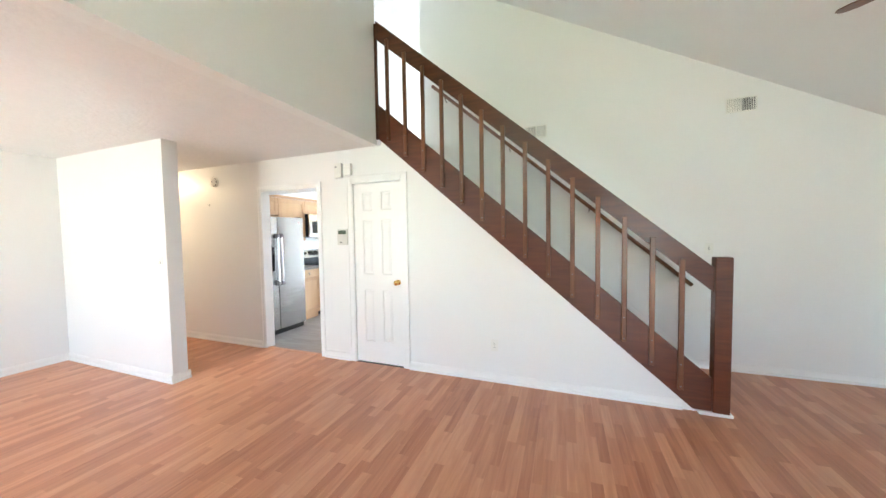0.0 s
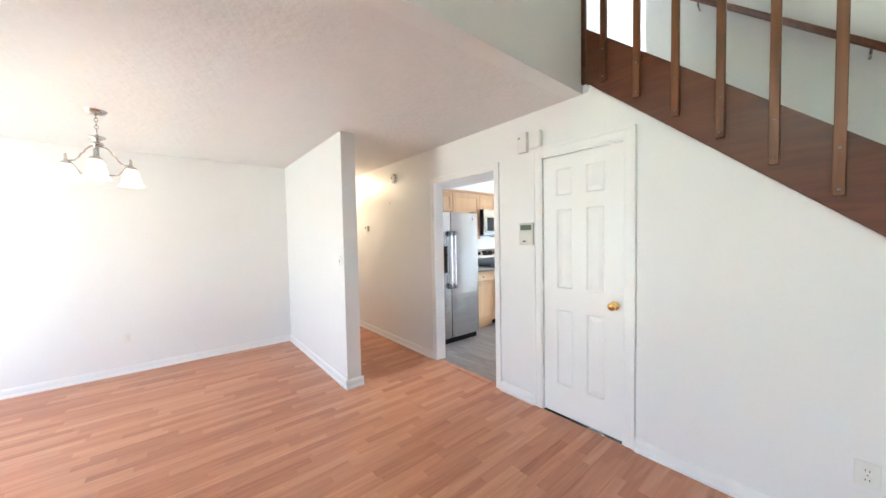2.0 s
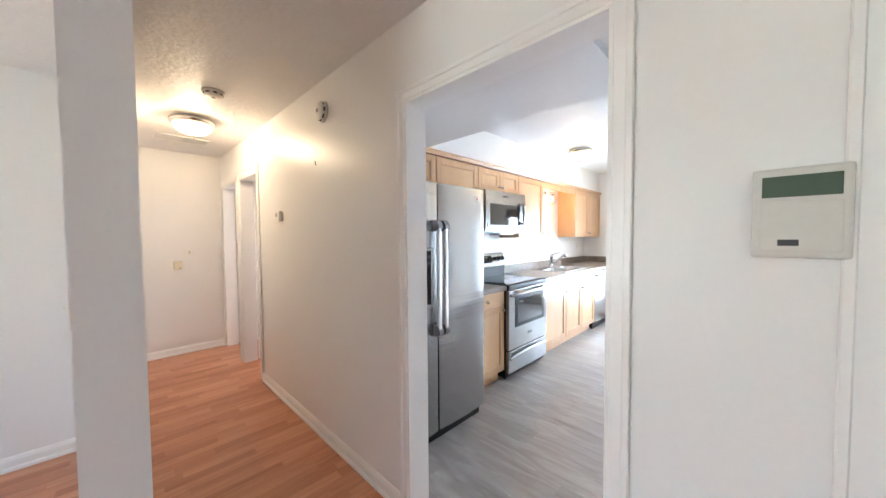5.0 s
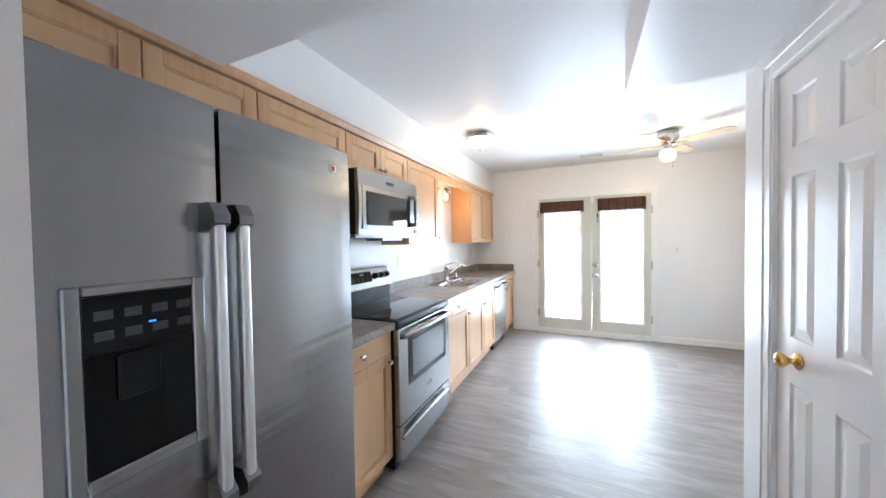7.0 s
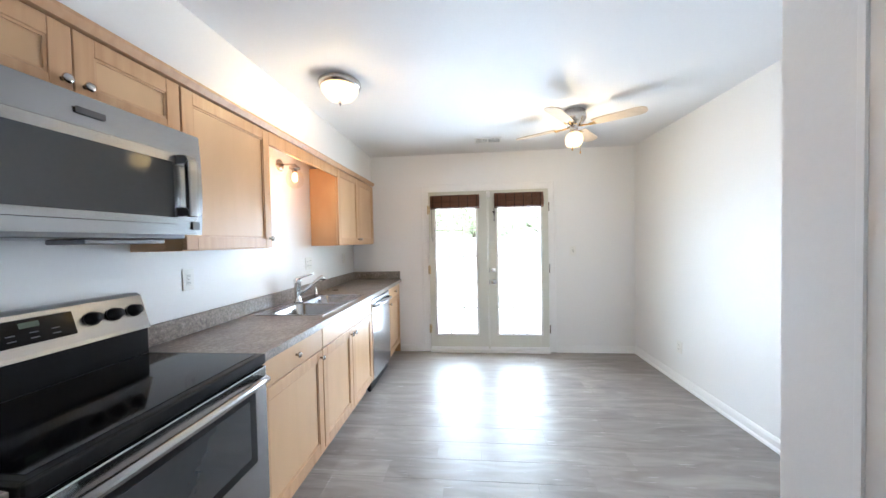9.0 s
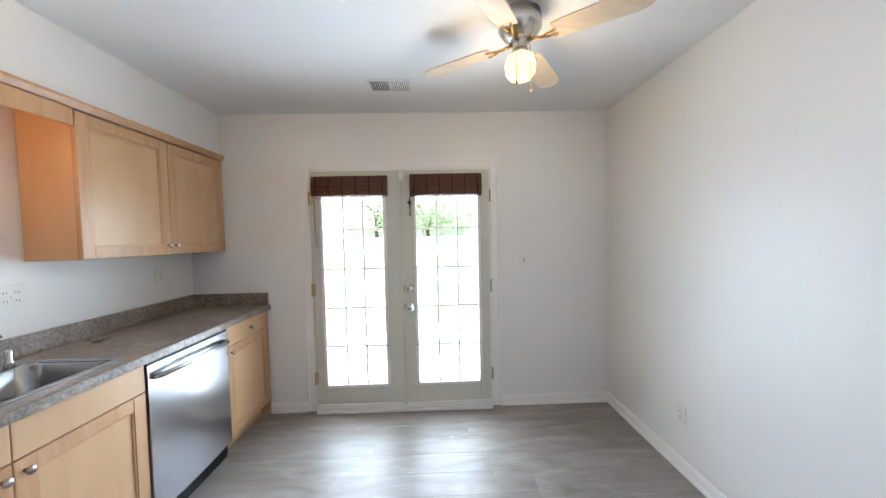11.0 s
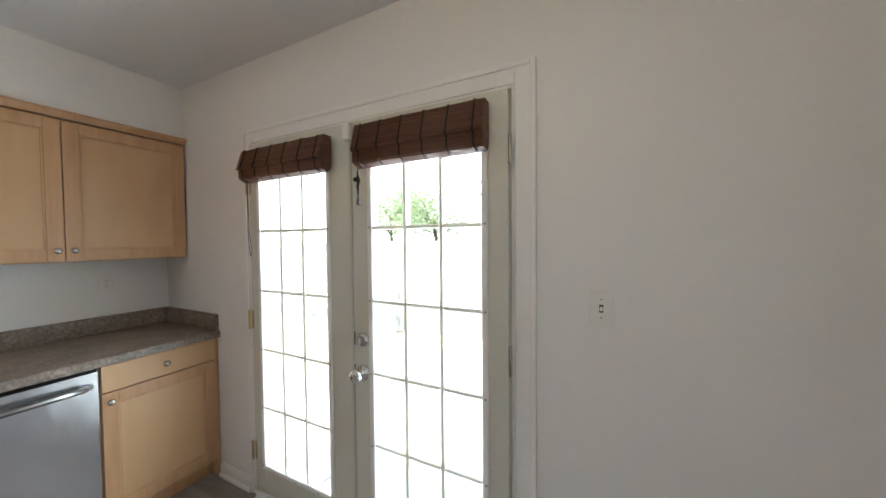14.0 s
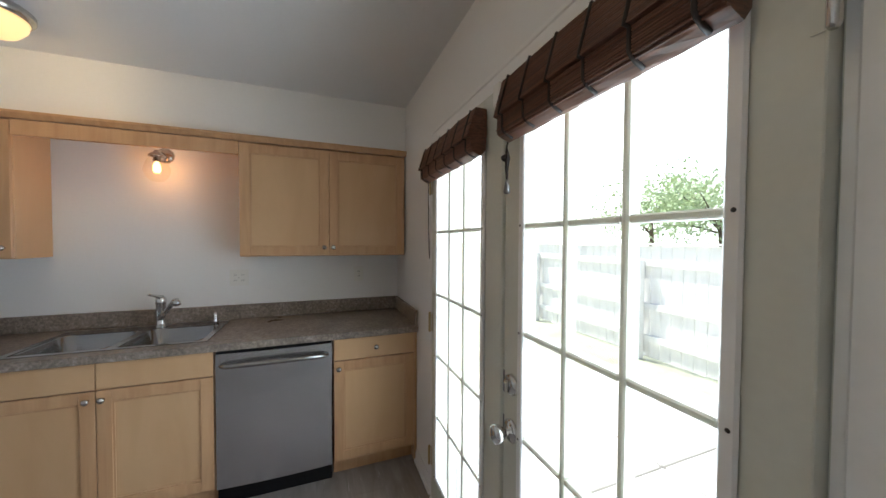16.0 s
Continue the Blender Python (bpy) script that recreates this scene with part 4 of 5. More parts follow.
def microwave():
    y0, y1, z0, z1, xf = 1.61, 2.375, 1.45, 1.878, -1.875
    m = thing("microwave", (WALL_X + 0.2, (y0 + y1) / 2, z0), "stainless over-the-range microwave under a cabinet", "microwave")
    part("body", boxed(WALL_X + 0.003, y0, z0 + 0.012, xf - 0.022, y1, z1, bevel=0.003), BLACK, m, "black sheet metal case")
    part("underside", boxed(WALL_X + 0.02, y0 + 0.03, z0 - 0.012, xf - 0.05, y1 - 0.03, z0 + 0.0115, bevel=0.004), STEEL_D, m)
    part("grease_filter", boxed(WALL_X + 0.12, 2.02, z0 - 0.03, xf - 0.1, 2.30, z0 - 0.0125, bevel=0.003), STEEL_D, m)
    bm = bmesh.new()
    n = 8
    pts = []
    for k in range(n + 1):
        f = k / n
        pts.append((xf + 0.010 * math.sin(math.pi * f), z0 + 0.005 + f * (z1 - z0 - 0.006)))
    prism(bm, [(xf - 0.0215, z0 + 0.005), *pts, (xf - 0.0215, z1 - 0.001)], "y", y0 + 0.001, y1 - 0.001)
    face = part("front", bm, STEEL_M, m, "stainless front with a wide dark window")
    part("window_frame", boxed(xf + 0.009, y0 + 0.035, z0 + 0.045, xf + 0.0125, y1 - 0.125, z0 + 0.325, bevel=0.003), STEEL_M, face)
    part("window", boxed(xf + 0.0127, y0 + 0.07, z0 + 0.072, xf + 0.0142, y1 - 0.14, z0 + 0.29, bevel=0.0005), OVENGLASS, face, "dark glass window")
    h = part("handle", boxed(xf + 0.036, y1 - 0.118, z0 + 0.075, xf + 0.060, y1 - 0.076, z0 + 0.305, bevel=0.008, seg=3), STEEL, face, "wide vertical steel handle")
    for za in (0.075, 0.285):
        part("handle_mount", prism(bmesh.new(), [(xf + 0.006, z0 + za), (xf + 0.045, z0 + za + 0.004), (xf + 0.056, z0 + za + 0.02), (xf + 0.045, z0 + za + 0.036), (xf + 0.006, z0 + za + 0.04)], "y", y1 - 0.12, y1 - 0.074), STEEL_D, h)
    part("badge", boxed(xf + 0.0075, 1.93, z0 + 0.365, xf + 0.0105, 2.01, z0 + 0.385, bevel=0.001), MARK_D, face)
    part("keys", boxed(xf + 0.0075, y1 - 0.055, z0 + 0.025, xf + 0.010, y1 - 0.02, z0 + 0.06, bevel=0.001), MARK_D, face)
    return m


microwave()


def fridge():
    y0, y1, xf, h = 0.145, 1.017, -1.437, 1.76
    mid = 0.514
    f = thing("refrigerator", (-1.8, (y0 + y1) / 2, 0), "stainless side-by-side refrigerator with an ice dispenser", "refrigerator")
    part("body", boxed(WALL_X + 0.03, y0 + 0.004, 0.02, xf - 0.075, y1 - 0.004, h - 0.015, bevel=0.004), GREY_PL, f, "grey sheet metal case")
    part("grille", boxed(xf - 0.07, y0 + 0.01, 0.0, xf - 0.05, y1 - 0.01, 0.075), BLACK, f)
    for y in (y0 + 0.06, y1 - 0.06):
        part("hinge_cap", boxed(xf - 0.10, y - 0.045, h - 0.0145, xf - 0.02, y + 0.045, h + 0.012, bevel=0.006), BLACK, f)
    out = []
    for a, b in ((y0, mid - 0.006), (mid + 0.006, y1)):
        bm = bmesh.new()
        n = 10
        pts = [(xf - 0.070, a), *[(xf - 0.012 + 0.016 * math.sin(math.pi * (k + 0.5) / (n + 1)) ** 0.7, a + (b - a) * k / n) for k in range(n + 1)], (xf - 0.070, b)]
        prism(bm, pts, "z", 0.085, h)
        d = part("door", bm, STEEL, f, "tall brushed stainless door")
        for fc in d.data.polygons:
            fc.use_smooth = False
        out.append(d)
    for d, y, s in ((out[0], mid - 0.031, -1), (out[1], mid + 0.031, 1)):
        hd = part("handle", boxed(xf + 0.022, y - 0.014, 0.79, xf + 0.050, y + 0.014, 1.47, bevel=0.010, seg=3), SATIN, d, "stainless bar handle")
        for z0, z1 in ((1.44, 1.51), (0.745, 0.82)):
            part("handle_end", prism(bmesh.new(), [(xf - 0.004, z0), (xf + 0.03, z0), (xf + 0.056, z0 + 0.02), (xf + 0.056, z1 - 0.03), (xf + 0.035, z1), (xf - 0.004, z1)], "y", y - 0.019, y + 0.019), STEEL_D, hd, "grey plastic handle mount")
    d = out[0]
    xx = xf + 0.0045
    a, b, c, e = 0.228, 0.462, 0.935, 1.332
    bm = bmesh.new()
    for q in ((a, c, a + 0.025, e), (b - 0.025, c, b, e), (a + 0.025, c, b - 0.025, c + 0.03), (a + 0.025, e - 0.02, b - 0.025, e)):
        box(bm, xx - 0.02, q[0], q[1], xx + 0.008, q[2], q[3], bevel=0.003)
    disp = part("dispenser", bm, STEEL, d, "stainless dispenser surround")
    part("dispenser_panel", boxed(xx - 0.01, a + 0.026, 1.20, xx + 0.006, b - 0.026, 1.311, bevel=0.002), BLACK, disp, "black control panel with keys")
    part("dispenser_well", boxed(xx - 0.01, a + 0.026, 0.966, xx + 0.002, b - 0.026, 1.199), BLACKGLASS, disp, "deep black dispenser niche")
    part("spout", boxed(xx + 0.0022, 0.30, 1.10, xx + 0.012, 0.37, 1.19, bevel=0.004), BLACK, disp)
    for i in range(4):
        for j in range(2):
            part("key", boxed(xx + 0.0062, a + 0.04 + 0.045 * i, 1.225 + 0.04 * j, xx + 0.0072, a + 0.068 + 0.045 * i, 1.243 + 0.04 * j, bevel=0.0004), MARK_D, disp)
    part("indicator", boxed(xx + 0.0062, 0.352, 1.245, xx + 0.0074, 0.364, 1.248), BLUELED, disp, "small blue indicator light")
    part("badge", lathe(bmesh.new(), [(0.018, 0), (0.018, 0.003), (0, 0.0035)], pose(xf + 0.0, y1 - 0.098, 1.683, 0, 90, 0), 20), MARK, out[1], "round grey badge")
    part("badge_mark", boxed(xf + 0.0037, y1 - 0.106, 1.676, xf + 0.0045, y1 - 0.09, 1.69), RED, out[1])
    return f


fridge()


def dishwasher():
    y0, y1, xf = 3.986, 4.600, -1.633
    d = thing("dishwasher", (-1.9, (y0 + y1) / 2, 0), "stainless dishwasher with a bowed bar handle", "dishwasher")
    part("body", boxed(WALL_X + 0.05, y0 + 0.004, 0.02, xf - 0.04, y1 - 0.004, 0.88), BLACK, d)
    n = 8
    pts = [(xf - 0.039, y0 + 0.006), *[(xf - 0.006 + 0.010 * math.sin(math.pi * k / n), y0 + 0.006 + (y1 - y0 - 0.012) * k / n) for k in range(n + 1)], (xf - 0.039, y1 - 0.006)]
    dr = part("door", prism(bmesh.new(), pts, "z", 0.112, 0.866), STEEL_V, d, "brushed stainless door")
    part("top_edge", boxed(xf - 0.039, y0 + 0.008, 0.867, xf - 0.01, y1 - 0.008, 0.884), BLACK, d)
    part("handle", tube(bmesh.new(), [(xf + 0.0, y0 + 0.035, 0.803), (xf + 0.028, y0 + 0.06, 0.805), (xf + 0.045, y0 + 0.18, 0.809), (xf + 0.05, (y0 + y1) / 2, 0.81), (xf + 0.045, y1 - 0.18, 0.809), (xf + 0.028, y1 - 0.06, 0.805), (xf + 0.0, y1 - 0.035, 0.803)], 0.014, 12), STEEL, dr, "bowed stainless handle")
    part("toe_panel", boxed(xf - 0.07, y0 + 0.006, 0.0, xf - 0.045, y1 - 0.006, 0.112), BLACK, d, "black toe panel")
    return d


dishwasher()

# lamp over the sink
pend = thing("sink_lamp", (-2.12, 3.57, 2.06), "small clear glass globe lamp over the sink", "lamp")
part("arm", tube(bmesh.new(), [(-2.249, 3.57, 2.05), (-2.20, 3.57, 2.055), (-2.13, 3.57, 2.05), (-2.12, 3.57, 2.03)], 0.008, 10), NICKEL, pend)
part("wall_plate", lathe(bmesh.new(), [(0.05, 0), (0.05, 0.008), (0.03, 0.02), (0, 0.021)], pose(-2.249, 3.57, 2.05, 0, 90, 0), 20), NICKEL, pend)
part("socket", lathe(bmesh.new(), [(0.012, 0.06), (0.016, 0.05), (0.042, 0.03), (0.044, 0.02), (0.02, 0.015), (0.02, -0.01), (0, -0.01)], Matrix.Translation((-2.12, 3.57, 1.995)), 20), NICKEL, pend)
g = part("globe", lathe(bmesh.new(), [(0.03, 0.005), (0.05, -0.02), (0.066, -0.06), (0.068, -0.085), (0.055, -0.125), (0.03, -0.148), (0, -0.154)], Matrix.Translation((-2.12, 3.57, 2.01)), 24), GLOBE, pend, "clear glass globe")
g.visible_shadow = False
part("bulb", lathe(bmesh.new(), [(0.008, 0), (0.018, -0.02), (0.020, -0.05), (0.014, -0.068), (0, -0.072)], Matrix.Translation((-2.12, 3.57, 1.983)), 14), FILAMENT, pend, "glowing filament bulb").visible_shadow = False


def dome_lamp(x, y, z, r, label, mat, glass):
    l = thing("ceiling_lamp", (x, y, z), label, "ceiling lamp")
    part("rim", lathe(bmesh.new(), [(r * 0.9, 0), (r, -0.012), (r, -0.03), (r * 0.93, -0.045), (r * 0.86, -0.048)], Matrix.Translation((x, y, z)), 32), mat, l, "brushed metal rim")
    b = part("bowl", lathe(bmesh.new(), [(r * 0.88, -0.042), (r * 0.82, -0.075), (r * 0.62, -0.11), (r * 0.3, -0.13), (0, -0.135)], Matrix.Translation((x, y, z)), 32), glass, l, "lit frosted glass bowl")
    b.visible_shadow = False
    part("finial", lathe(bmesh.new(), [(0.008, -0.134), (0.012, -0.142), (0.006, -0.15), (0.007, -0.158), (0, -0.164)], Matrix.Translation((x, y, z)), 12), mat, l)
    return l


dome_lamp(-1.57, 3.2, 2.5, 0.14, "lit flush ceiling lamp with a frosted bowl", NICKEL, LAMPGLASS)
dome_lamp(-3.47, -0.48, 2.44, 0.165, "lit flush hall lamp with a frosted bowl", NICKEL, HALLGLASS)


def ceiling_fan(x, y, z, radius, turn, blade_mat, label, light=True, drop=0.0, count=4):
    f = thing("ceiling_fan", (x, y, z), label, "ceiling fan")
    M = Matrix.Translation((x, y, z - drop))
    if drop:
        part("rod", tube(bmesh.new(), [(x, y, z), (x, y, z - drop)], 0.014, 12), NICKEL, f)
    part("motor", lathe(bmesh.new(), [(0.085, 0), (0.095, -0.01), (0.085, -0.025), (0.10, -0.04), (0.10, -0.075), (0.08, -0.105), (0.055, -0.125), (0.05, -0.13)], M, 32), NICKEL, f, "brushed nickel motor housing")
    part("switch_cup", lathe(bmesh.new(), [(0.05, -0.13), (0.036, -0.135), (0.034, -0.175), (0.04, -0.18), (0.03, -0.19), (0, -0.19)], M, 24), NICKEL, f)
    for k in range(count):
        R = M @ pose(0, 0, -0.135, 0, 0, turn + 360 / count * k)
        bm = bmesh.new()
        tube(bm, [(0.04, 0, 0), (0.09, 0.0, -0.006), (0.13, 0.012, -0.008), (0.17, 0.02, -0.006)], [0.008, 0.007, 0.006, 0.005], 8)
        tube(bm, [(0.11, 0.0, -0.008), (0.14, -0.014, -0.008), (0.17, -0.02, -0.006)], 0.005, 8)
        bm.transform(R)
        part("blade_arm", bm, BRASS if light else NICKEL, f)
        bm = bmesh.new()
        outline = [(0.15, -0.045), (0.20, -0.052), (radius - 0.06, -0.062), (radius - 0.02, -0.05), (radius, -0.02), (radius, 0.02), (radius - 0.02, 0.05), (radius - 0.06, 0.062), (0.20, 0.052), (0.15, 0.045)]
        prism(bm, outline, "z", 0.0, 0.006)
        bm.transform(R @ pose(0, 0, 0.0, -9, 0, 0))
        part("blade", bm, blade_mat, f)
    if light:
        sh = part("shade", lathe(bmesh.new(), [(0.04, -0.19), (0.062, -0.205), (0.072, -0.235), (0.068, -0.275), (0.05, -0.30), (0.02, -0.308), (0, -0.308)], M, 24), LAMPGLASS, f, "lit white glass shade")
        sh.visible_shadow = False
        for dx, dz in ((0.03, -0.36), (-0.035, -0.33)):
            c = part("pull_chain", tube(bmesh.new(), [(x + dx, y - 0.06, z - drop - 0.175), (x + dx, y - 0.064, z - drop + dz)], 0.0016, 6), BRASS, f)
            part("pull", lathe(bmesh.new(), [(0.003, 0), (0.006, -0.015), (0.004, -0.025), (0, -0.026)], Matrix.Translation((x + dx, y - 0.064, z - drop + dz)), 10), BRASS, c)
    return f


ceiling_fan(0.19, 3.95, 2.5, 0.54, -35, BLADE, "ceiling fan with pale blades and a lit shade")
ceiling_fan(4.35, -1.0, 2.895, 0.58, 131, BALUSTER_WOOD, "ceiling fan with brown wooden blades", light=False, drop=0.1)


def vent(name, c, u, v, w, h, n, label, mat=WHITE_PL, normal=1, back=MARK_D):
    """A grille centred at c, spread along the unit vectors u and v, with n slats across each of its two fields."""
    c, u, v = Vector(c), Vector(u), Vector(v)
    nn = u.cross(v).normalized() * normal
    M = Matrix((( u.x, v.x, nn.x, c.x), (u.y, v.y, nn.y, c.y), (u.z, v.z, nn.z, c.z), (0, 0, 0, 1)))
    t = thing(name, c, label, "vent")

    def add(nm, args, mat, par, tilt=None):
        bm = boxed(*args)
        if tilt:
            bm.transform(tilt)
        bm.transform(M)
        bmesh.ops.recalc_face_normals(bm, faces=bm.faces[:])
        return part(nm, bm, mat, par)
    # flat sheet whose tone stands in for the shade behind the slats
    add("backing", (-w / 2 + 0.004, -h / 2 + 0.004, 0.0005, w / 2 - 0.004, h / 2 - 0.004, 0.002), back, t)
    bm = bmesh.new()
    f = 0.014
    for a in ((-w / 2, -h / 2, w / 2, -h / 2 + f), (-w / 2, h / 2 - f, w / 2, h / 2), (-w / 2, -h / 2 + f, -w / 2 + f, h / 2 - f), (w / 2 - f, -h / 2 + f, w / 2, h / 2 - f), (-0.006, -h / 2 + f, 0.006, h / 2 - f)):
        box(bm, a[0], a[1], 0, a[2], a[3], 0.008, bevel=0.002)
    bm.transform(M)
    bmesh.ops.recalc_face_normals(bm, faces=bm.faces[:])
    part("frame", bm, mat, t)
    for s in (-1, 1):
        x0, x1 = (-w / 2 + f, -0.006) if s < 0 else (0.006, w / 2 - f)
        for k in range(n):
            x = x0 + (x1 - x0) * (k + 0.5) / n
            R = Matrix.Translation((x, 0, 0.005)) @ pose(0, 0, 0, 0, 40 * s, 0)
            add("slat", (-0.006, -h / 2 + f, -0.0006, 0.006, h / 2 - f, 0.0006), mat, t, R)
    return t


vent("ceiling_vent", (-0.51, 4.65, 2.4995), (1, 0, 0), (0, -1, 0), 0.29, 0.17, 9, "white metal ceiling vent with slats")
vent("wall_vent", (2.215, Y_BACK - 0.0005, 2.685), (1, 0, 0), (0, 0, 1), 0.25, 0.15, 8, "white metal wall vent with slats")
vent("wall_vent", (4.185, Y_BACK - 0.0005, 2.702), (1, 0, 0), (0, 0, 1), 0.25, 0.15, 8, "white metal wall vent with slats")
vent("ceiling_vent", (-4.24, -0.47, 2.4395), (0, 1, 0), (1, 0, 0), 0.45, 0.26, 12, "white metal ceiling vent in the hall", back=MARK)


def plate(name, m, label, kind="outlet", w=0.072, h=0.116):
    """A cover plate in the x-z plane of m, facing its -y."""
    t = thing(name, (0, 0, 0), label, "outlet" if kind != "switch" else "switch")
    part("cover", boxed(-w / 2, -0.006, -h / 2, w / 2, -0.0005, h / 2, bevel=0.0025, seg=2), WHITE_PL, t)
    if kind == "outlet":
        n = max(1, round(w / 0.072))
        for i in range(n):
            x = (i - (n - 1) / 2) * 0.046
            for z in (-0.02, 0.02):
                s = part("socket", boxed(x - 0.016, -0.008, z - 0.014, x + 0.016, -0.0062, z + 0.014, bevel=0.002), WHITE_PL, t)
                for dx in (-0.006, 0.006):
                    part("slot", boxed(x + dx - 0.0012, -0.0086, z - 0.004, x + dx + 0.0012, -0.0081, z + 0.006), MARK_D, s)
    elif kind == "switch":
        part("opening", boxed(-0.006, -0.0065, -0.013, 0.006, -0.0061, 0.013), MARK_D, t)
        bm = boxed(-0.0045, -0.017, -0.006, 0.0045, -0.0066, 0.006, bevel=0.0015)
        part("toggle", bm, WHITE_PL, t)
    for z in ((0,) if kind == "outlet" else (-0.03, 0.03)):
        part("screw", lathe(bmesh.new(), [(0.003, 0), (0.002, 0.0012), (0, 0.0013)], pose(0, -0.006, z, 90, 0, 0), 8), NICKEL, t)
    t.matrix_basis = m
    return t


plate("outlet", pose(WALL_X, 2.685, 1.225, 0, 0, 90), "white duplex outlet on the kitchen wall")
plate("outlet", pose(WALL_X, 3.985, 1.222, 0, 0, 90), "white double outlet plate on the kitchen wall", w=0.118)
plate("outlet", pose(WALL_X, 4.82, 1.225, 0, 0, 90), "white duplex outlet on the kitchen wall")
plate("light_switch", pose(0.525, 5.14, 1.255), "white toggle switch beside the garden doors", "switch")
plate("outlet", pose(1.25, 4.30, 0.35, 0, 0, -90), "white duplex outlet on the side wall")
plate("outlet", pose(1.898, 0, 0.362), "white duplex outlet under the stair")
plate("outlet", pose(-3.14, -2.74, 0.392, 0, 0, 90), "white duplex outlet on the dining wall")
plate("light_switch", pose(3.945, Y_BACK, 1.267), "white toggle switch on the stair wall", "switch")
plate("light_switch", pose(-1.25, -1.08, 1.22), "white toggle switch on the partition", "switch")
OLD_BRASS = material("dull_brass", (0.52, 0.40, 0.22), 0.35, 1.0, 0.1)

# ---- garden doors ----
def backlit(name, base, share):
    """Thin pale plastic: part of the light comes through from behind."""
    m = material(name, base, 0.4, vary=0.02)
    nt = m.node_tree
    tr, mix = nt.nodes.new("ShaderNodeBsdfTranslucent"), nt.nodes.new("ShaderNodeMixShader")
    tr.inputs[0].default_value = (*base, 1)
    mix.inputs[0].default_value = share
    nt.links.new(nt.nodes["Principled BSDF"].outputs[0], mix.inputs[1]), nt.links.new(tr.outputs[0], mix.inputs[2])
    nt.links.new(mix.outputs[0], nt.nodes["Material Output"].inputs[0])
    return m


MUNTIN = backlit("pale_plastic_bars", (0.80, 0.79, 0.70), 0.16)


def garden_door(x0, x1, hinge, label, lock=False):
    """A glazed door of fifteen panes between x0 and x1, its inner face at y = 5.105."""
    y0, y1, z0, z1 = 5.105, 5.145, 0.045, 2.02
    d = thing("garden_door", ((x0 + x1) / 2, 5.125, z0), label, "door", "garden doors")
    gx0, gx1, gz0, gz1 = (x0 + 0.093, x1 - 0.138, 0.236, 1.868) if not lock else (x0 + 0.111, x1 - 0.096, 0.236, 1.868)
    part("hinge_stile" if hinge < 0 else "lock_stile", boxed(x0, y0, z0, gx0, y1, z1, bevel=0.002), CREAM, d)
    part("lock_stile" if hinge < 0 else "hinge_stile", boxed(gx1, y0, z0, x1, y1, z1, bevel=0.002), CREAM, d)
    part("bottom_rail", boxed(gx0, y0 + 0.0005, z0, gx1, y1, gz0, bevel=0.001), CREAM, d)
    part("top_rail", boxed(gx0, y0 + 0.0005, gz1, gx1, y1, z1, bevel=0.001), CREAM, d)
    bm = bmesh.new()
    e = 0.022
    for a in ((gx0 - e, gz0 - e, gx0 + 0.004, gz1 + e), (gx1 - 0.004, gz0 - e, gx1 + e, gz1 + e), (gx0 + 0.004, gz0 - e, gx1 - 0.004, gz0 + 0.004), (gx0 + 0.004, gz1 - 0.004, gx1 - 0.004, gz1 + e)):
        box(bm, a[0], y0 - 0.011, a[1], a[2], y0 - 0.0005, a[3], bevel=0.004)
    fr = part("glazing_frame", bm, TRIM, d, "white raised frame round the panes")
    for z in [gz0 + (gz1 - gz0) * k / 5 for k in range(6)]:
        for x in (gx0 - 0.011, gx1 + 0.011):
            part("screw", lathe(bmesh.new(), [(0.004, 0), (0.003, 0.0012), (0, 0.0013)], pose(x, y0 - 0.011, z, 90, 0, 0), 8), MARK_D, fr)
    for k in range(3):
        x = gx0 + (gx1 - gx0) * (k + 0.5) / 3
        part("screw", lathe(bmesh.new(), [(0.004, 0), (0.003, 0.0012), (0, 0.0013)], pose(x, y0 - 0.011, gz0 - 0.011, 90, 0, 0), 8), MARK_D, fr)
    w, h = (gx1 - gx0 - 0.008) / 3, (gz1 - gz0 - 0.008) / 5
    for i in range(1, 3):
        x = gx0 + 0.004 + w * i
        part("muntin", boxed(x - 0.008, y0 - 0.008, gz0 + 0.004, x + 0.008, y0 + 0.03, gz1 - 0.004, bevel=0.004), MUNTIN, d)
    for k in range(1, 5):
        z = gz0 + 0.004 + h * k
        for i in range(3):
            x = gx0 + 0.004 + w * i
            part("muntin", boxed(x + (0.0085 if i else 0), y0 - 0.007, z - 0.008, x + w - (0.0085 if i < 2 else 0), y0 + 0.029, z + 0.008, bevel=0.004), MUNTIN, d)
    for i in range(3):
        for k in range(5):
            x, z = gx0 + 0.004 + w * i, gz0 + 0.004 + h * k
            p = part("pane", boxed(x + 0.002, y0 + 0.016, z + 0.002, x + w - 0.002, y0 + 0.020, z + h - 0.002), PANE, d)
            p.visible_shadow = False
    for z in (0.30, 1.047, 1.80):
        x = x0 - 0.008 if hinge < 0 else x1 + 0.008
        part("hinge", tube(bmesh.new(), [(x, y0 - 0.01, z - 0.055), (x, y0 - 0.01, z - 0.05), (x, y0 - 0.01, z + 0.05), (x, y0 - 0.01, z + 0.055)], [0.004, 0.0072, 0.0072, 0.004], 10), OLD_BRASS if hinge < 0 else NICKEL, d, "knuckled door hinge")
        part("hinge_plate", boxed(x0 + 0.001, y0 - 0.0025, z - 0.05, x0 + 0.016, y0 - 0.0003, z + 0.05) if hinge < 0 else boxed(x1 - 0.014, y0 - 0.0025, z - 0.05, x1 - 0.001, y0 - 0.0003, z + 0.05), OLD_BRASS if hinge < 0 else CREAM, d)
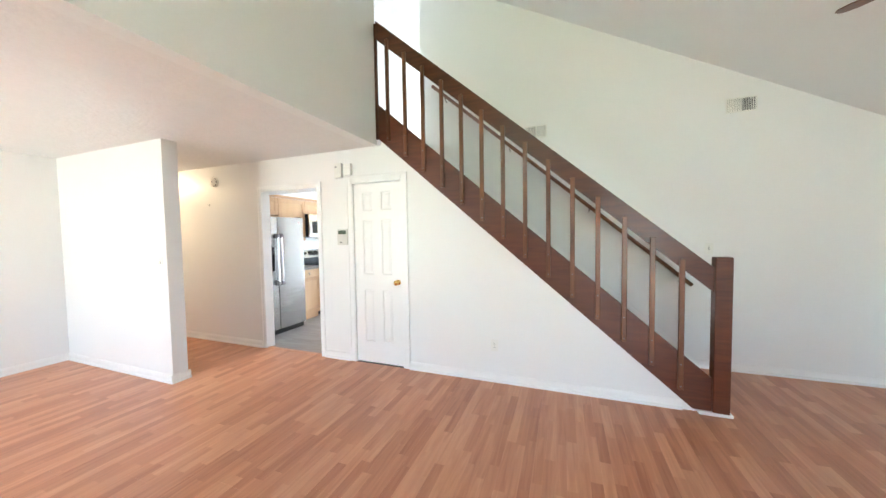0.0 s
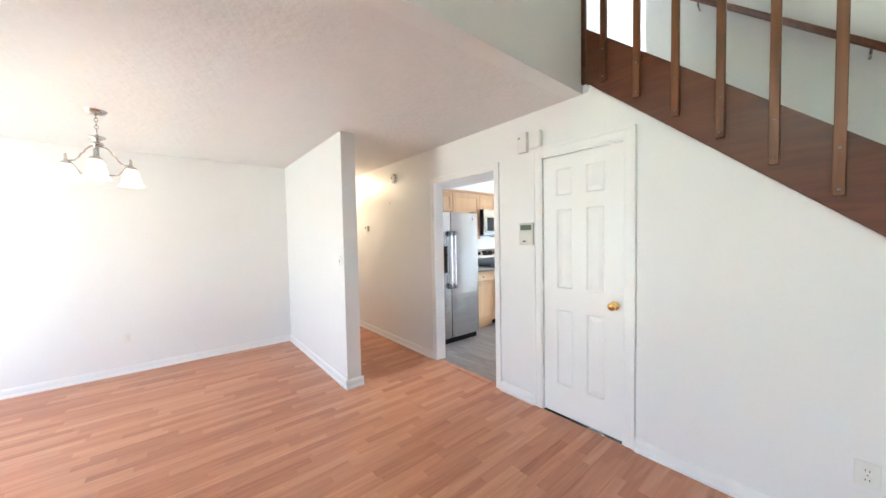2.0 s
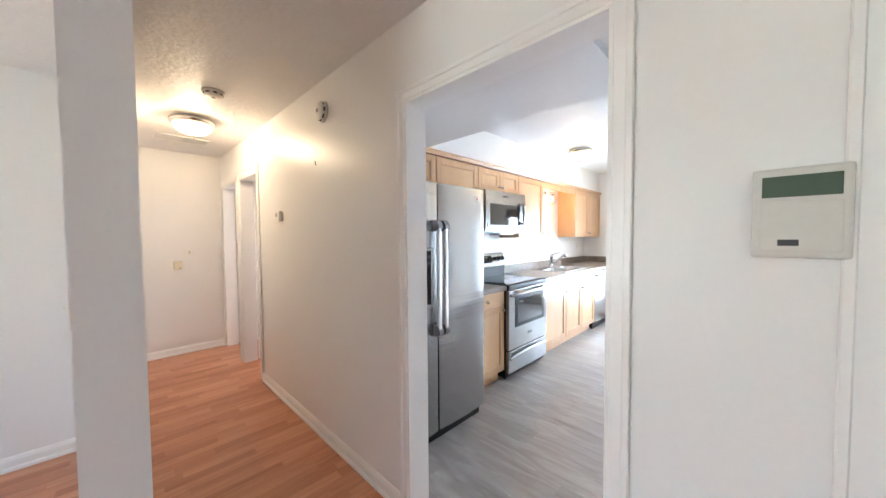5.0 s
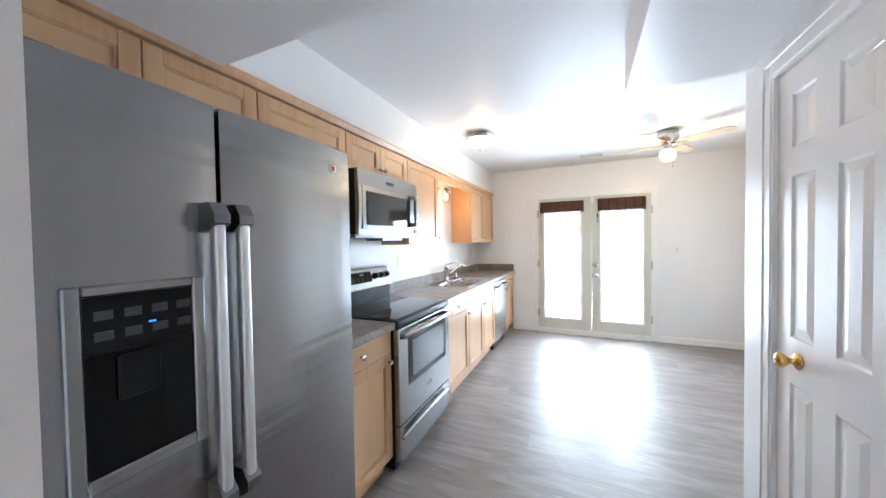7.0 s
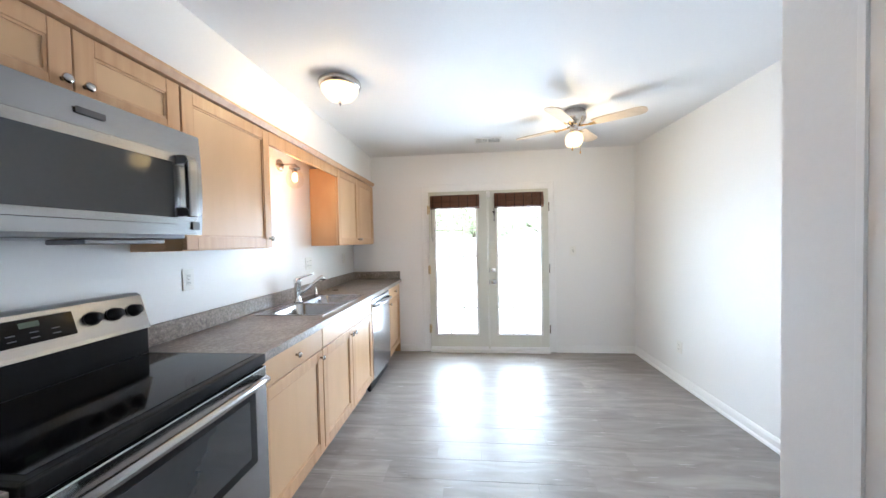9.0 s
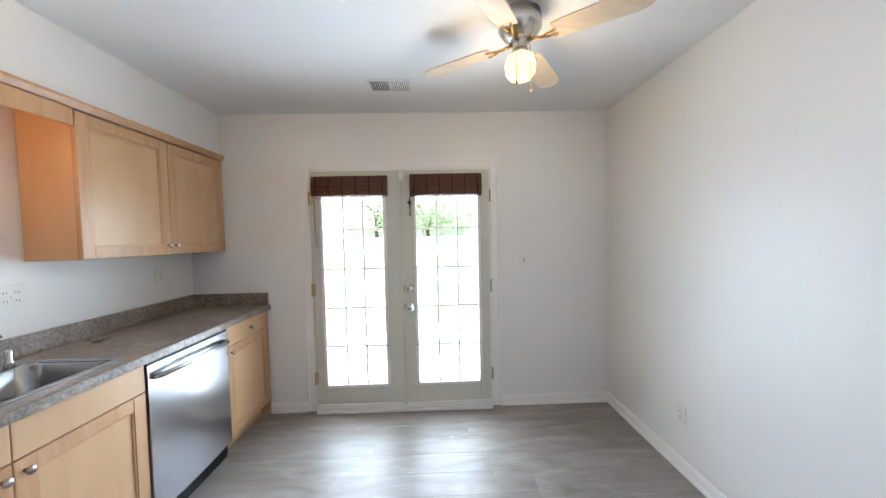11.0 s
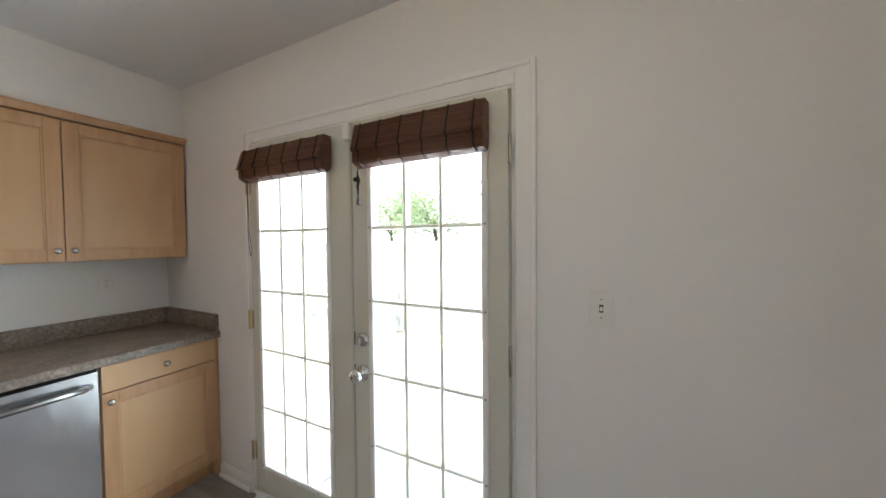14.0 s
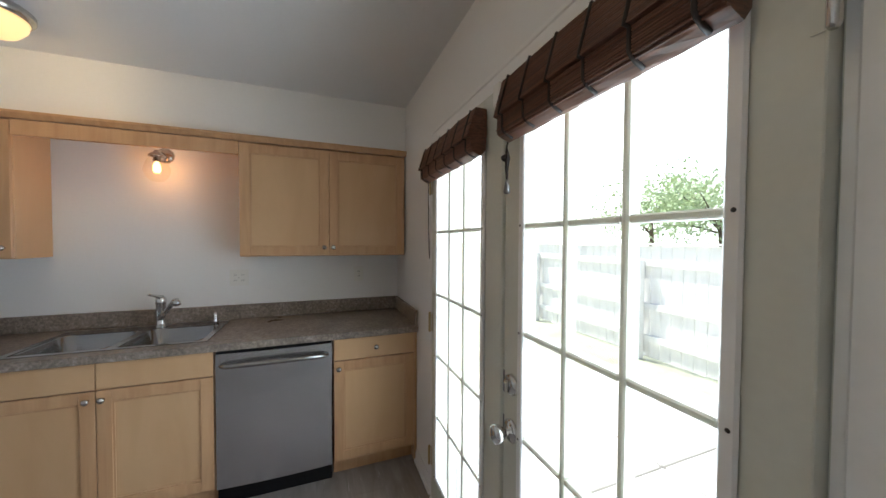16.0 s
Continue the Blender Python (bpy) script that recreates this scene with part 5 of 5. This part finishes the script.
    part("door_sweep", boxed(x0 + 0.004, y0 - 0.012, z0 + 0.002, x1 - 0.004, y0 - 0.0005, z0 + 0.03, bevel=0.003), TRIM, d, "white sweep strip along the foot")
    if lock:
        for z in (0.885, 1.035):
            part("latch_plate", boxed(x0 - 0.001, y0 - 0.002, z - 0.03, x0 + 0.006, y0 - 0.0003, z + 0.03), STEEL_D, d)
        x = x0 + 0.052
        lathe_bolt = lathe(bmesh.new(), [(0.034, 0), (0.034, 0.006), (0.028, 0.014), (0.02, 0.017), (0, 0.018)], pose(x, y0 - 0.0005, 1.035, 90, 0, 0), 24)
        b = part("deadbolt", lathe_bolt, CHROME, d, "satin chrome deadbolt")
        part("thumb_turn", boxed(x - 0.006, y0 - 0.034, 1.018, x + 0.006, y0 - 0.018, 1.052, bevel=0.003), CHROME, b)
        part("door_knob", lathe(bmesh.new(), [(0.037, 0), (0.037, 0.006), (0.03, 0.012), (0.012, 0.016), (0.012, 0.032), (0.023, 0.038), (0.030, 0.052), (0.028, 0.066), (0.016, 0.072), (0, 0.073)], pose(x, y0 - 0.0005, 0.885, 90, 0, 0), 24), CHROME, d, "satin chrome knob")
    return d


garden_door(-1.243, -0.513, -1, "cream glazed garden door with fifteen panes")
garden_door(-0.495, 0.227, 1, "cream glazed garden door with chrome knob and deadbolt", True)
solo("astragal", boxed(-0.5115, 5.092, 0.045, -0.4965, 5.13, 2.02, bevel=0.004), CREAM, "cream strip between the two garden doors", "door strip")
bm = bmesh.new()
box(bm, -1.246, 5.075, 0, 0.231, 5.16, 0.028, bevel=0.004)
box(bm, -1.244, 5.098, 0.0285, 0.229, 5.16, 0.0435, bevel=0.003)
solo("door_sill", bm, TRIM, "white painted sill below the garden doors", "sill", "structure")
solo("door_sensor", boxed(-0.513, 5.062, 1.93, -0.476, 5.0915, 2.005, bevel=0.005), WHITE_PL, "small white contact sensor on the door", "sensor")


def roll_blind(x0, x1, z0, z1, label):
    """A bamboo blind rolled up tight: slats wound to a flattened roll, with dark bindings across."""
    b = thing("bamboo_blind", ((x0 + x1) / 2, 5.075, z0), label, "blind", "bamboo blinds")
    yf, yb = 5.022, 5.092
    zm = (z0 + z1) / 2
    high = z1 - z0

    def front_y(f):
        """Depth of the front at a share f of the height: a slanting flap over the tucked-in roll."""
        return yf + 0.006 + 0.035 * max(0.0, (0.14 - f) / 0.14) ** 2 if f < 0.36 else yf - 0.007 + 0.032 * (f - 0.36) / 0.64
    face = [(front_y(f), z0 + high * f) for f in (1.0, 0.85, 0.7, 0.55, 0.42, 0.361, 0.355, 0.28, 0.2, 0.13, 0.08, 0.04, 0.0)]
    ring = face + [(yb - 0.02, z0 - 0.002), (yb - 0.004, z0 + 0.02), (yb, zm), (yb, z1)]
    n = len(ring)
    bm = bmesh.new()
    steps = 14
    rows = []
    for i in range(steps + 1):
        x = x0 + (x1 - x0) * i / steps
        rows.append([bm.verts.new((x, y + random.uniform(-0.0012, 0.0012), z + random.uniform(-0.0015, 0.0015))) for y, z in ring])
    for p, q in zip(rows, rows[1:]):
        for k in range(n):
            bm.faces.new((p[k], p[(k + 1) % n], q[(k + 1) % n], q[k]))
    bm.faces.new(rows[0][::-1]), bm.faces.new(rows[-1])
    bmesh.ops.recalc_face_normals(bm, faces=bm.faces[:])
    part("roll", bm, BAMBOO, b, "rolled dark bamboo slats")
    m = 30
    for k in range(m):
        z = z0 + 0.012 + (z1 - z0 - 0.02) * k / (m - 1)
        y = front_y((z - z0) / high) - 0.0005
        part("slat", tube(bmesh.new(), [(x0 + random.uniform(0, 0.006), y, z), ((x0 + x1) / 2, y - 0.0015, z + random.uniform(-0.001, 0.001)), (x1 - random.uniform(0, 0.006), y, z)], 0.0028, 6), BAMBOO, b)
    count = 6
    for k in range(count):
        x = x0 + 0.035 + (x1 - x0 - 0.07) * k / (count - 1)
        bm = bmesh.new()
        loop = [(x, y - 0.003, z) for y, z in face]
        tube(bm, loop, 0.0045, 6)
        part("binding", bm, BAMBOO_D, b)
    part("head_rail", boxed(x0 + 0.02, 5.06, z1 - 0.03, x1 - 0.02, 5.091, z1 + 0.004, bevel=0.002), BAMBOO_D, b)
    return b


roll_blind(-1.212, -0.606, 1.802, 1.968, "dark bamboo blind rolled up at the door top")
roll_blind(-0.424, 0.160, 1.797, 1.976, "dark bamboo blind rolled up at the door top")
cord = thing("blind_cord", (-0.428, 5.06, 1.7), "dark blind cord with a small tassel", "cord")
part("string", tube(bmesh.new(), [(-0.428, 5.07, 1.80), (-0.430, 5.066, 1.78), (-0.423, 5.066, 1.745), (-0.428, 5.066, 1.72), (-0.426, 5.066, 1.68)], [0.003, 0.003, 0.008, 0.006, 0.003], 8), BAMBOO_D, cord)
part("tassel", lathe(bmesh.new(), [(0.003, 0.0), (0.008, -0.02), (0.011, -0.038), (0.008, -0.045), (0, -0.046)], Matrix.Translation((-0.426, 5.066, 1.684)), 12), STEEL_D, cord)
part("knot", lathe(bmesh.new(), [(0, 0.012), (0.012, 0.006), (0.014, 0), (0.010, -0.008), (0, -0.012)], Matrix.Translation((-0.434, 5.064, 1.75)), 10), BAMBOO_D, cord)
cord = thing("blind_cord", (-1.225, 5.06, 1.5), "thin hanging blind cord beside the door", "cord")
part("string", tube(bmesh.new(), [(-1.205, 5.068, 1.82), (-1.207, 5.07, 1.5), (-1.197, 5.072, 1.42), (-1.190, 5.072, 1.40), (-1.185, 5.072, 1.43), (-1.197, 5.07, 1.55), (-1.203, 5.068, 1.82)], 0.0016, 6), BAMBOO_D, cord)

bm = bmesh.new()
box(bm, -1.2455, 5.148, 0.044, -1.228, 5.17, 2.027), box(bm, 0.212, 5.148, 0.044, 0.2305, 5.17, 2.027), box(bm, -1.228, 5.148, 2.008, 0.212, 5.17, 2.027)
solo("trim_door_stop", bm, CREAM, "cream stop strip behind the garden doors", "trim", "structure")

# ---- living and dining space ----
chand = thing("chandelier", (-1.78, -2.725, 2.44), "nickel chandelier with three lit frosted bell shades", "chandelier")
CX, CY = -1.78, -2.725
part("canopy", lathe(bmesh.new(), [(0.065, 0), (0.065, -0.006), (0.045, -0.022), (0.012, -0.03), (0.008, -0.036), (0, -0.036)], Matrix.Translation((CX, CY, 2.44)), 24), NICKEL, chand)
for k in range(5):
    bm = bmesh.new()
    z = 2.395 - 0.026 * k
    a = k % 2 * math.pi / 2
    pts = [(CX + 0.010 * math.cos(t) * math.cos(a), CY + 0.010 * math.cos(t) * math.sin(a), z + 0.018 * math.sin(t)) for t in [2 * math.pi * j / 12 for j in range(13)]]
    tube(bm, pts, 0.0025, 6, ends=False)
    part("chain_link", bm, NICKEL, chand)
part("hub", lathe(bmesh.new(), [(0.004, 0.0), (0.012, -0.01), (0.045, -0.02), (0.05, -0.026), (0.012, -0.05), (0.014, -0.06), (0.035, -0.068), (0.038, -0.08), (0.012, -0.088), (0.008, -0.10), (0.008, -0.26), (0.022, -0.27), (0.026, -0.30), (0.012, -0.325), (0, -0.33)], Matrix.Translation((CX, CY, 2.265)), 24), NICKEL, chand, "turned nickel column")
for k in range(3):
    R = Matrix.Translation((CX, CY, 0)) @ pose(0, 0, 0, 0, 0, 3 + 120 * k) @ Matrix.Diagonal((0.9, 0.9, 1, 1))
    bm = bmesh.new()
    tube(bm, [(0.012, 0, 2.175), (0.05, 0, 2.175), (0.085, 0, 2.15), (0.10, 0, 2.125), (0.118, 0, 2.118), (0.135, 0, 2.09), (0.16, 0, 2.068), (0.20, 0, 2.062), (0.225, 0, 2.062)], 0.006, 8)
    tube(bm, [(0.225, 0, 2.062), (0.185, 0, 2.045), (0.13, 0, 1.97), (0.06, 0, 1.965), (0.015, 0, 1.975)], 0.006, 8)
    bm.transform(R)
    arm = part("arm", bm, NICKEL, chand)
    part("shade_holder", lathe(bmesh.new(), [(0.006, 0.055), (0.01, 0.04), (0.012, 0.0), (0.03, -0.008), (0.042, -0.022), (0.04, -0.026)], R @ Matrix.Translation((0.225, 0, 2.062)), 18), NICKEL, arm)
    part("shade", lathe(bmesh.new(), [(0.034, -0.022), (0.052, -0.05), (0.064, -0.10), (0.072, -0.14), (0.090, -0.165), (0.087, -0.163), (0.068, -0.138), (0.06, -0.09)], R @ Matrix.Translation((0.225, 0, 2.062)), 24), SHADE_LIT, arm, "lit frosted glass bell shade").visible_shadow = False

PAD_PL = material("keypad_plastic", (0.62, 0.61, 0.57), 0.4, vary=0.03)
pad = thing("alarm_keypad", (0.115, -0.02, 1.35), "white alarm keypad with a green display", "keypad")
part("case", boxed(0.072, -0.028, 1.355, 0.212, 0.0, 1.54, bevel=0.006, seg=2), PAD_PL, pad)
part("display", boxed(0.087, -0.0295, 1.48, 0.197, -0.0283, 1.523, bevel=0.0005), GREENLCD, pad)
part("flap", boxed(0.085, -0.0305, 1.37, 0.199, -0.0283, 1.47, bevel=0.001), PAD_PL, pad)
part("mark", boxed(0.112, -0.0315, 1.38, 0.142, -0.0307, 1.393), MARK_D, pad)
ch = thing("door_chime", (0.14, -0.02, 2.12), "two white chime boxes under the ceiling", "chime")
part("box", boxed(0.064, -0.04, 2.125, 0.16, 0.0, 2.29, bevel=0.005, seg=2), WHITE_PL, ch)
part("box", boxed(0.187, -0.04, 2.145, 0.287, 0.0, 2.275, bevel=0.005, seg=2), WHITE_PL, ch)
part("grille", boxed(0.077, -0.0415, 2.24, 0.102, -0.0403, 2.255), GREY_PL, ch)


def detector(m, label):
    d = thing("smoke_detector", (0, 0, 0), label, "smoke detector")
    part("base", lathe(bmesh.new(), [(0.068, 0), (0.068, 0.012), (0.062, 0.016)], None, 32), WHITE_PL, d)
    part("cap", lathe(bmesh.new(), [(0.058, 0.014), (0.058, 0.03), (0.05, 0.04), (0.02, 0.044), (0, 0.044)], None, 32), WHITE_PL, d)
    for k in range(8):
        bm = boxed(0.0565, -0.012, 0.018, 0.0595, 0.012, 0.028)
        bm.transform(pose(0, 0, 0, 0, 0, 45 * k))
        part("slot", bm, MARK_D, d)
    part("test_button", lathe(bmesh.new(), [(0.012, 0.0435), (0.012, 0.047), (0, 0.0475)], None, 16), GREY_PL, d)
    d.matrix_basis = m
    return d


detector(pose(-1.985, 0, 2.23, 90, 0, 0), "round white smoke detector on the hall wall")
detector(pose(-2.69, -0.47, 2.44, 180, 0, 0), "round white smoke detector on the hall ceiling")
st = thing("thermostat", (-2.83, -0.015, 1.56), "small grey wall thermostat in the hall", "thermostat")
part("case", boxed(-2.86, -0.03, 1.545, -2.765, 0.0, 1.625, bevel=0.005, seg=2), WHITE_PL, st)
part("display", boxed(-2.848, -0.0315, 1.58, -2.805, -0.0303, 1.612), GREY_PL, st)
hk = solo("wall_hook", tube(bmesh.new(), [(-2.11, 0, 1.905), (-2.11, -0.006, 1.905), (-2.11, -0.009, 1.93)], 0.003, 8), STEEL_D, "small dark nail in the hall wall", "hook")
IVORY = material("ivory_plastic", (0.74, 0.68, 0.52), 0.35, vary=0.02)
db = thing("wall_box", (-4.89, -0.465, 1.03), "small ivory plastic box on the hall end wall", "wall box")
part("case", boxed(-4.91, -0.505, 1.03, -4.865, -0.425, 1.13, bevel=0.006, seg=2), IVORY, db)
part("button", boxed(-4.8648, -0.46, 1.045, -4.862, -0.44, 1.055, bevel=0.001), GREY_PL, db)
plate("light_switch", pose(-4.91, -0.35, 1.235, 0, 0, 90), "white blank plate on the hall end wall", "switch", 0.1, 0.05)
plate("light_switch", pose(-0.02, 1.55, 3.78, 0, 0, 0), "white switch on the landing wall", "switch")
lever = thing("door_stop", (0.1, 1.15, 1.9), "chrome flip latch high on the pantry trim", "latch")
part("arm", tube(bmesh.new(), [(0.107, 1.122, 1.88), (0.095, 1.142, 1.885), (0.097, 1.212, 1.88)], 0.003, 8), CHROME, lever)
part("mount", boxed(0.105, 1.114, 1.79, 0.1125, 1.13, 1.895, bevel=0.002), CHROME, lever)

# windows behind the walk: never in view, places and sizes assumed for the daylight
def tall_window(x0, x1, z0, z1, cols):
    y = Y_SOUTH
    w = tagged(new("window_assumed"), "assumed white window with panes, out of view", "window", "", "structure")
    bm = bmesh.new()
    for a in ((x0, z0, x0 + 0.05, z1), (x1 - 0.05, z0, x1, z1), (x0 + 0.05, z0, x1 - 0.05, z0 + 0.05), (x0 + 0.05, z1 - 0.05, x1 - 0.05, z1)):
        box(bm, a[0], y - 0.09, a[1], a[2], y - 0.04, a[3], bevel=0.003)
    part("window_frame", bm, TRIM, w)
    for i in range(1, cols):
        x = x0 + (x1 - x0) * i / cols
        part("mullion", boxed(x - 0.025, y - 0.088, z0 + 0.051, x + 0.025, y - 0.042, z1 - 0.051, bevel=0.003), TRIM, w)
    for i in range(cols):
        a, b = x0 + (x1 - x0) * i / cols, x0 + (x1 - x0) * (i + 1) / cols
        p = part("pane", boxed(a + 0.03, y - 0.068, z0 + 0.052, b - 0.03, y - 0.064, z1 - 0.052), PANE, w)
        p.visible_shadow = False


tall_window(-2.5, -1.0, 0.15, 2.15, 2)
tall_window(3.3, 4.5, 0.15, 2.15, 1)
# made-up high opening, only there for the green fill lamp
tall_window(1.02, 1.9, 2.7, 3.6, 1)

# ---- garden ----
GRASS = material("mown_grass", (0.40, 0.41, 0.31), 0.85, vary=0.45, scale=3, fine=90, bump=0.8, bump_scale=60)
CONCRETE = material("concrete", (0.62, 0.60, 0.57), 0.8, vary=0.12, scale=2.5, fine=50, bump=0.3, bump_scale=60)
FENCE = wood("weathered_fence_wood", (0.64, 0.64, 0.62), (0.80, 0.79, 0.77), 0.8, (24, 24, 1.5), 0.8, 0.3)
BARK = material("bark", (0.07, 0.05, 0.035), 0.9, vary=0.4, scale=8, bump=0.8, bump_scale=30)
LEAF = material("leaves", (0.38, 0.47, 0.27), 0.6, vary=0.4, scale=2.0)
SIDING = material("pale_siding", (0.55, 0.53, 0.49), 0.6, vary=0.06)

bm = bmesh.new()
g0 = [bm.verts.new(p) for p in ((-1500, -1500, -0.22), (1500, -1500, -0.22), (1500, 1500, -0.22), (-1500, 1500, -0.22))]
bm.faces.new(g0)
solo("ground", bm, GRASS, "mown lawn reaching the horizon", "lawn", "structure")
for i in range(3):
    for j in range(2):
        solo("patio_slab", boxed(-2.6 + 1.5 * i, 5.30 + 1.5 * j, -0.219, -1.12 + 1.5 * i, 6.78 + 1.5 * j, -0.09, bevel=0.01), CONCRETE, "pale concrete patio slab", "paving", "structure")


def fence(x0, x1, y, axis, label):
    f = thing("garden_fence", (x0, y, -0.22), label, "fence", "garden fences")

    def put(nm, a, b, c, d, z0, z1):
        part(nm, boxed(*((a, c, z0, b, d, z1) if axis == "x" else (c, a, z0, d, b, z1)), bevel=0.004), FENCE, f)
    n = int((x1 - x0) / 0.15)
    for i in range(n):
        a = x0 + i * 0.15
        put("board", a, a + 0.142, y, y + 0.02, -0.18 + random.uniform(-0.01, 0.01), 1.44 + random.uniform(-0.01, 0.01))
    for z in (0.05, 0.52, 1.14):
        put("fence_rail", x0, x1, y - 0.045, y - 0.001, z, z + 0.09)
    k = x0
    while k <= x1:
        put("post", k, k + 0.09, y - 0.14, y - 0.046, -0.215, 1.24)
        k += 2.4
    put("cap_board", x0, x1, y - 0.05, y + 0.04, 1.45, 1.475)
    return f


fence(-7.8, 8.4, 9.0, "x", "weathered grey board fence behind the lawn")
fence(5.5, 8.98, 8.4, "y", "weathered grey board fence at the side of the lawn")


def tree(x, y, height, spread, seed, label):
    rng = random.Random(seed)
    t = thing("tree", (x, y, -0.22), label, "tree", "garden trees")
    base = Vector((x, y, -0.22))
    bm = bmesh.new()
    top = base + Vector((rng.uniform(-0.3, 0.3), rng.uniform(-0.3, 0.3), height * 0.6))
    tube(bm, [base, base.lerp(top, 0.5) + Vector((0.1, 0, 0)), top], [0.17, 0.13, 0.08], 9)
    tips = []
    for k in range(9):
        s = base.lerp(top, rng.uniform(0.5, 1.0))
        a = rng.uniform(0, 2 * math.pi)
        e = s + Vector((math.cos(a) * spread * rng.uniform(0.4, 0.85), math.sin(a) * spread * rng.uniform(0.4, 0.85), height * rng.uniform(0.08, 0.35)))
        tube(bm, [s, s.lerp(e, 0.5) + Vector((0, 0, 0.15)), e], [0.06, 0.035, 0.015], 6)
        tips += [e, s.lerp(e, 0.6)]
    part("trunk", bm, BARK, t)
    verts, faces = [], []
    for k in range(4200):
        c = rng.choice(tips)
        d = Vector((rng.gauss(0, 1), rng.gauss(0, 1), rng.gauss(0, 0.8))) * spread * 0.22
        p = c + d
        u = Vector((rng.gauss(0, 1), rng.gauss(0, 1), rng.gauss(0, 1))).normalized()
        v = u.orthogonal().normalized()
        s = rng.uniform(0.06, 0.13)
        i = len(verts)
        verts += [p - u * s, p + v * s * 0.5, p + u * s, p - v * s * 0.5]
        faces.append((i, i + 1, i + 2, i + 3))
    me = bpy.data.meshes.new("crown")
    me.from_pydata([tuple(v) for v in verts], [], faces)
    me.materials.append(LEAF)
    cr = new("crown", me)
    cr.parent = t
    cr.matrix_parent_inverse = t.matrix_basis.inverted()
    return t


for tx, ty, th, ts, seed in ((-9.0, 22.0, 5.2, 3.2, 3), (-4.2, 24.0, 5.8, 3.4, 5), (-0.6, 22.0, 4.8, 3.2, 7), (4.4, 25.0, 5.8, 3.4, 9), (9.6, 23.0, 5.0, 3.2, 13), (-14.0, 24.0, 6.0, 3.4, 15)):
    tree(tx, ty, th, ts, seed, "leafy green tree beyond the fence")

ROOF = material("brown_shingles", (0.34, 0.28, 0.26), 0.8, vary=0.15, scale=5, bump=0.3, bump_scale=30)
# glowing sheet added far beyond the garden, whitens the sky there
SKY_GLOW = glow("sky_glow_sheet", (0.97, 0.98, 1.0), 1.0)
bm = bmesh.new()
bm.faces.new([bm.verts.new(p) for p in ((-1400, 160, -1), (1400, 160, -1), (1400, 160, 700), (-1400, 160, 700))])
solo("backdrop_sky", bm, SKY_GLOW, "glowing white sheet standing in for the bright sky", "sky", "structure")
house = thing("neighbour_house", (-1.5, 35, -0.22), "pale neighbouring house beyond the fence", "house")
part("wall", boxed(-8.0, 32.0, -0.22, 3.0, 38.0, 2.6), SIDING, house)
part("roof", prism(bmesh.new(), [(31.5, 2.55), (38.5, 2.55), (35.0, 4.8)], "x", -8.4, 3.4), ROOF, house, "dark shingle roof")

# ---- floor boards ----
lam = tagged(new("floor"), "reddish brown laminate floor in narrow strips", "floor", "", "structure")
boards("laminate", -4.91, X_END, Y_SOUTH, 0.0, 0.1965, 1.38, LAMINATE, "y", lam)
boards("laminate", 3.4, X_END, 0.0, Y_BACK, 0.1965, 1.38, LAMINATE, "y", lam)
vin = tagged(new("floor_kitchen"), "grey wood-look vinyl plank floor", "floor", "", "structure")
boards("vinyl", -2.25, 0.135, 0.06, 2.02, 0.18, 1.22, VINYL, "x", vin)
boards("vinyl", -2.25, 1.25, 2.02, 5.14, 0.18, 1.22, VINYL, "x", vin)
solo("threshold", boxed(-1.13, 0.0, -0.012, -0.23, 0.06, 0.006, bevel=0.003), LAMINATE, "narrow wood transition strip", "threshold", "structure")
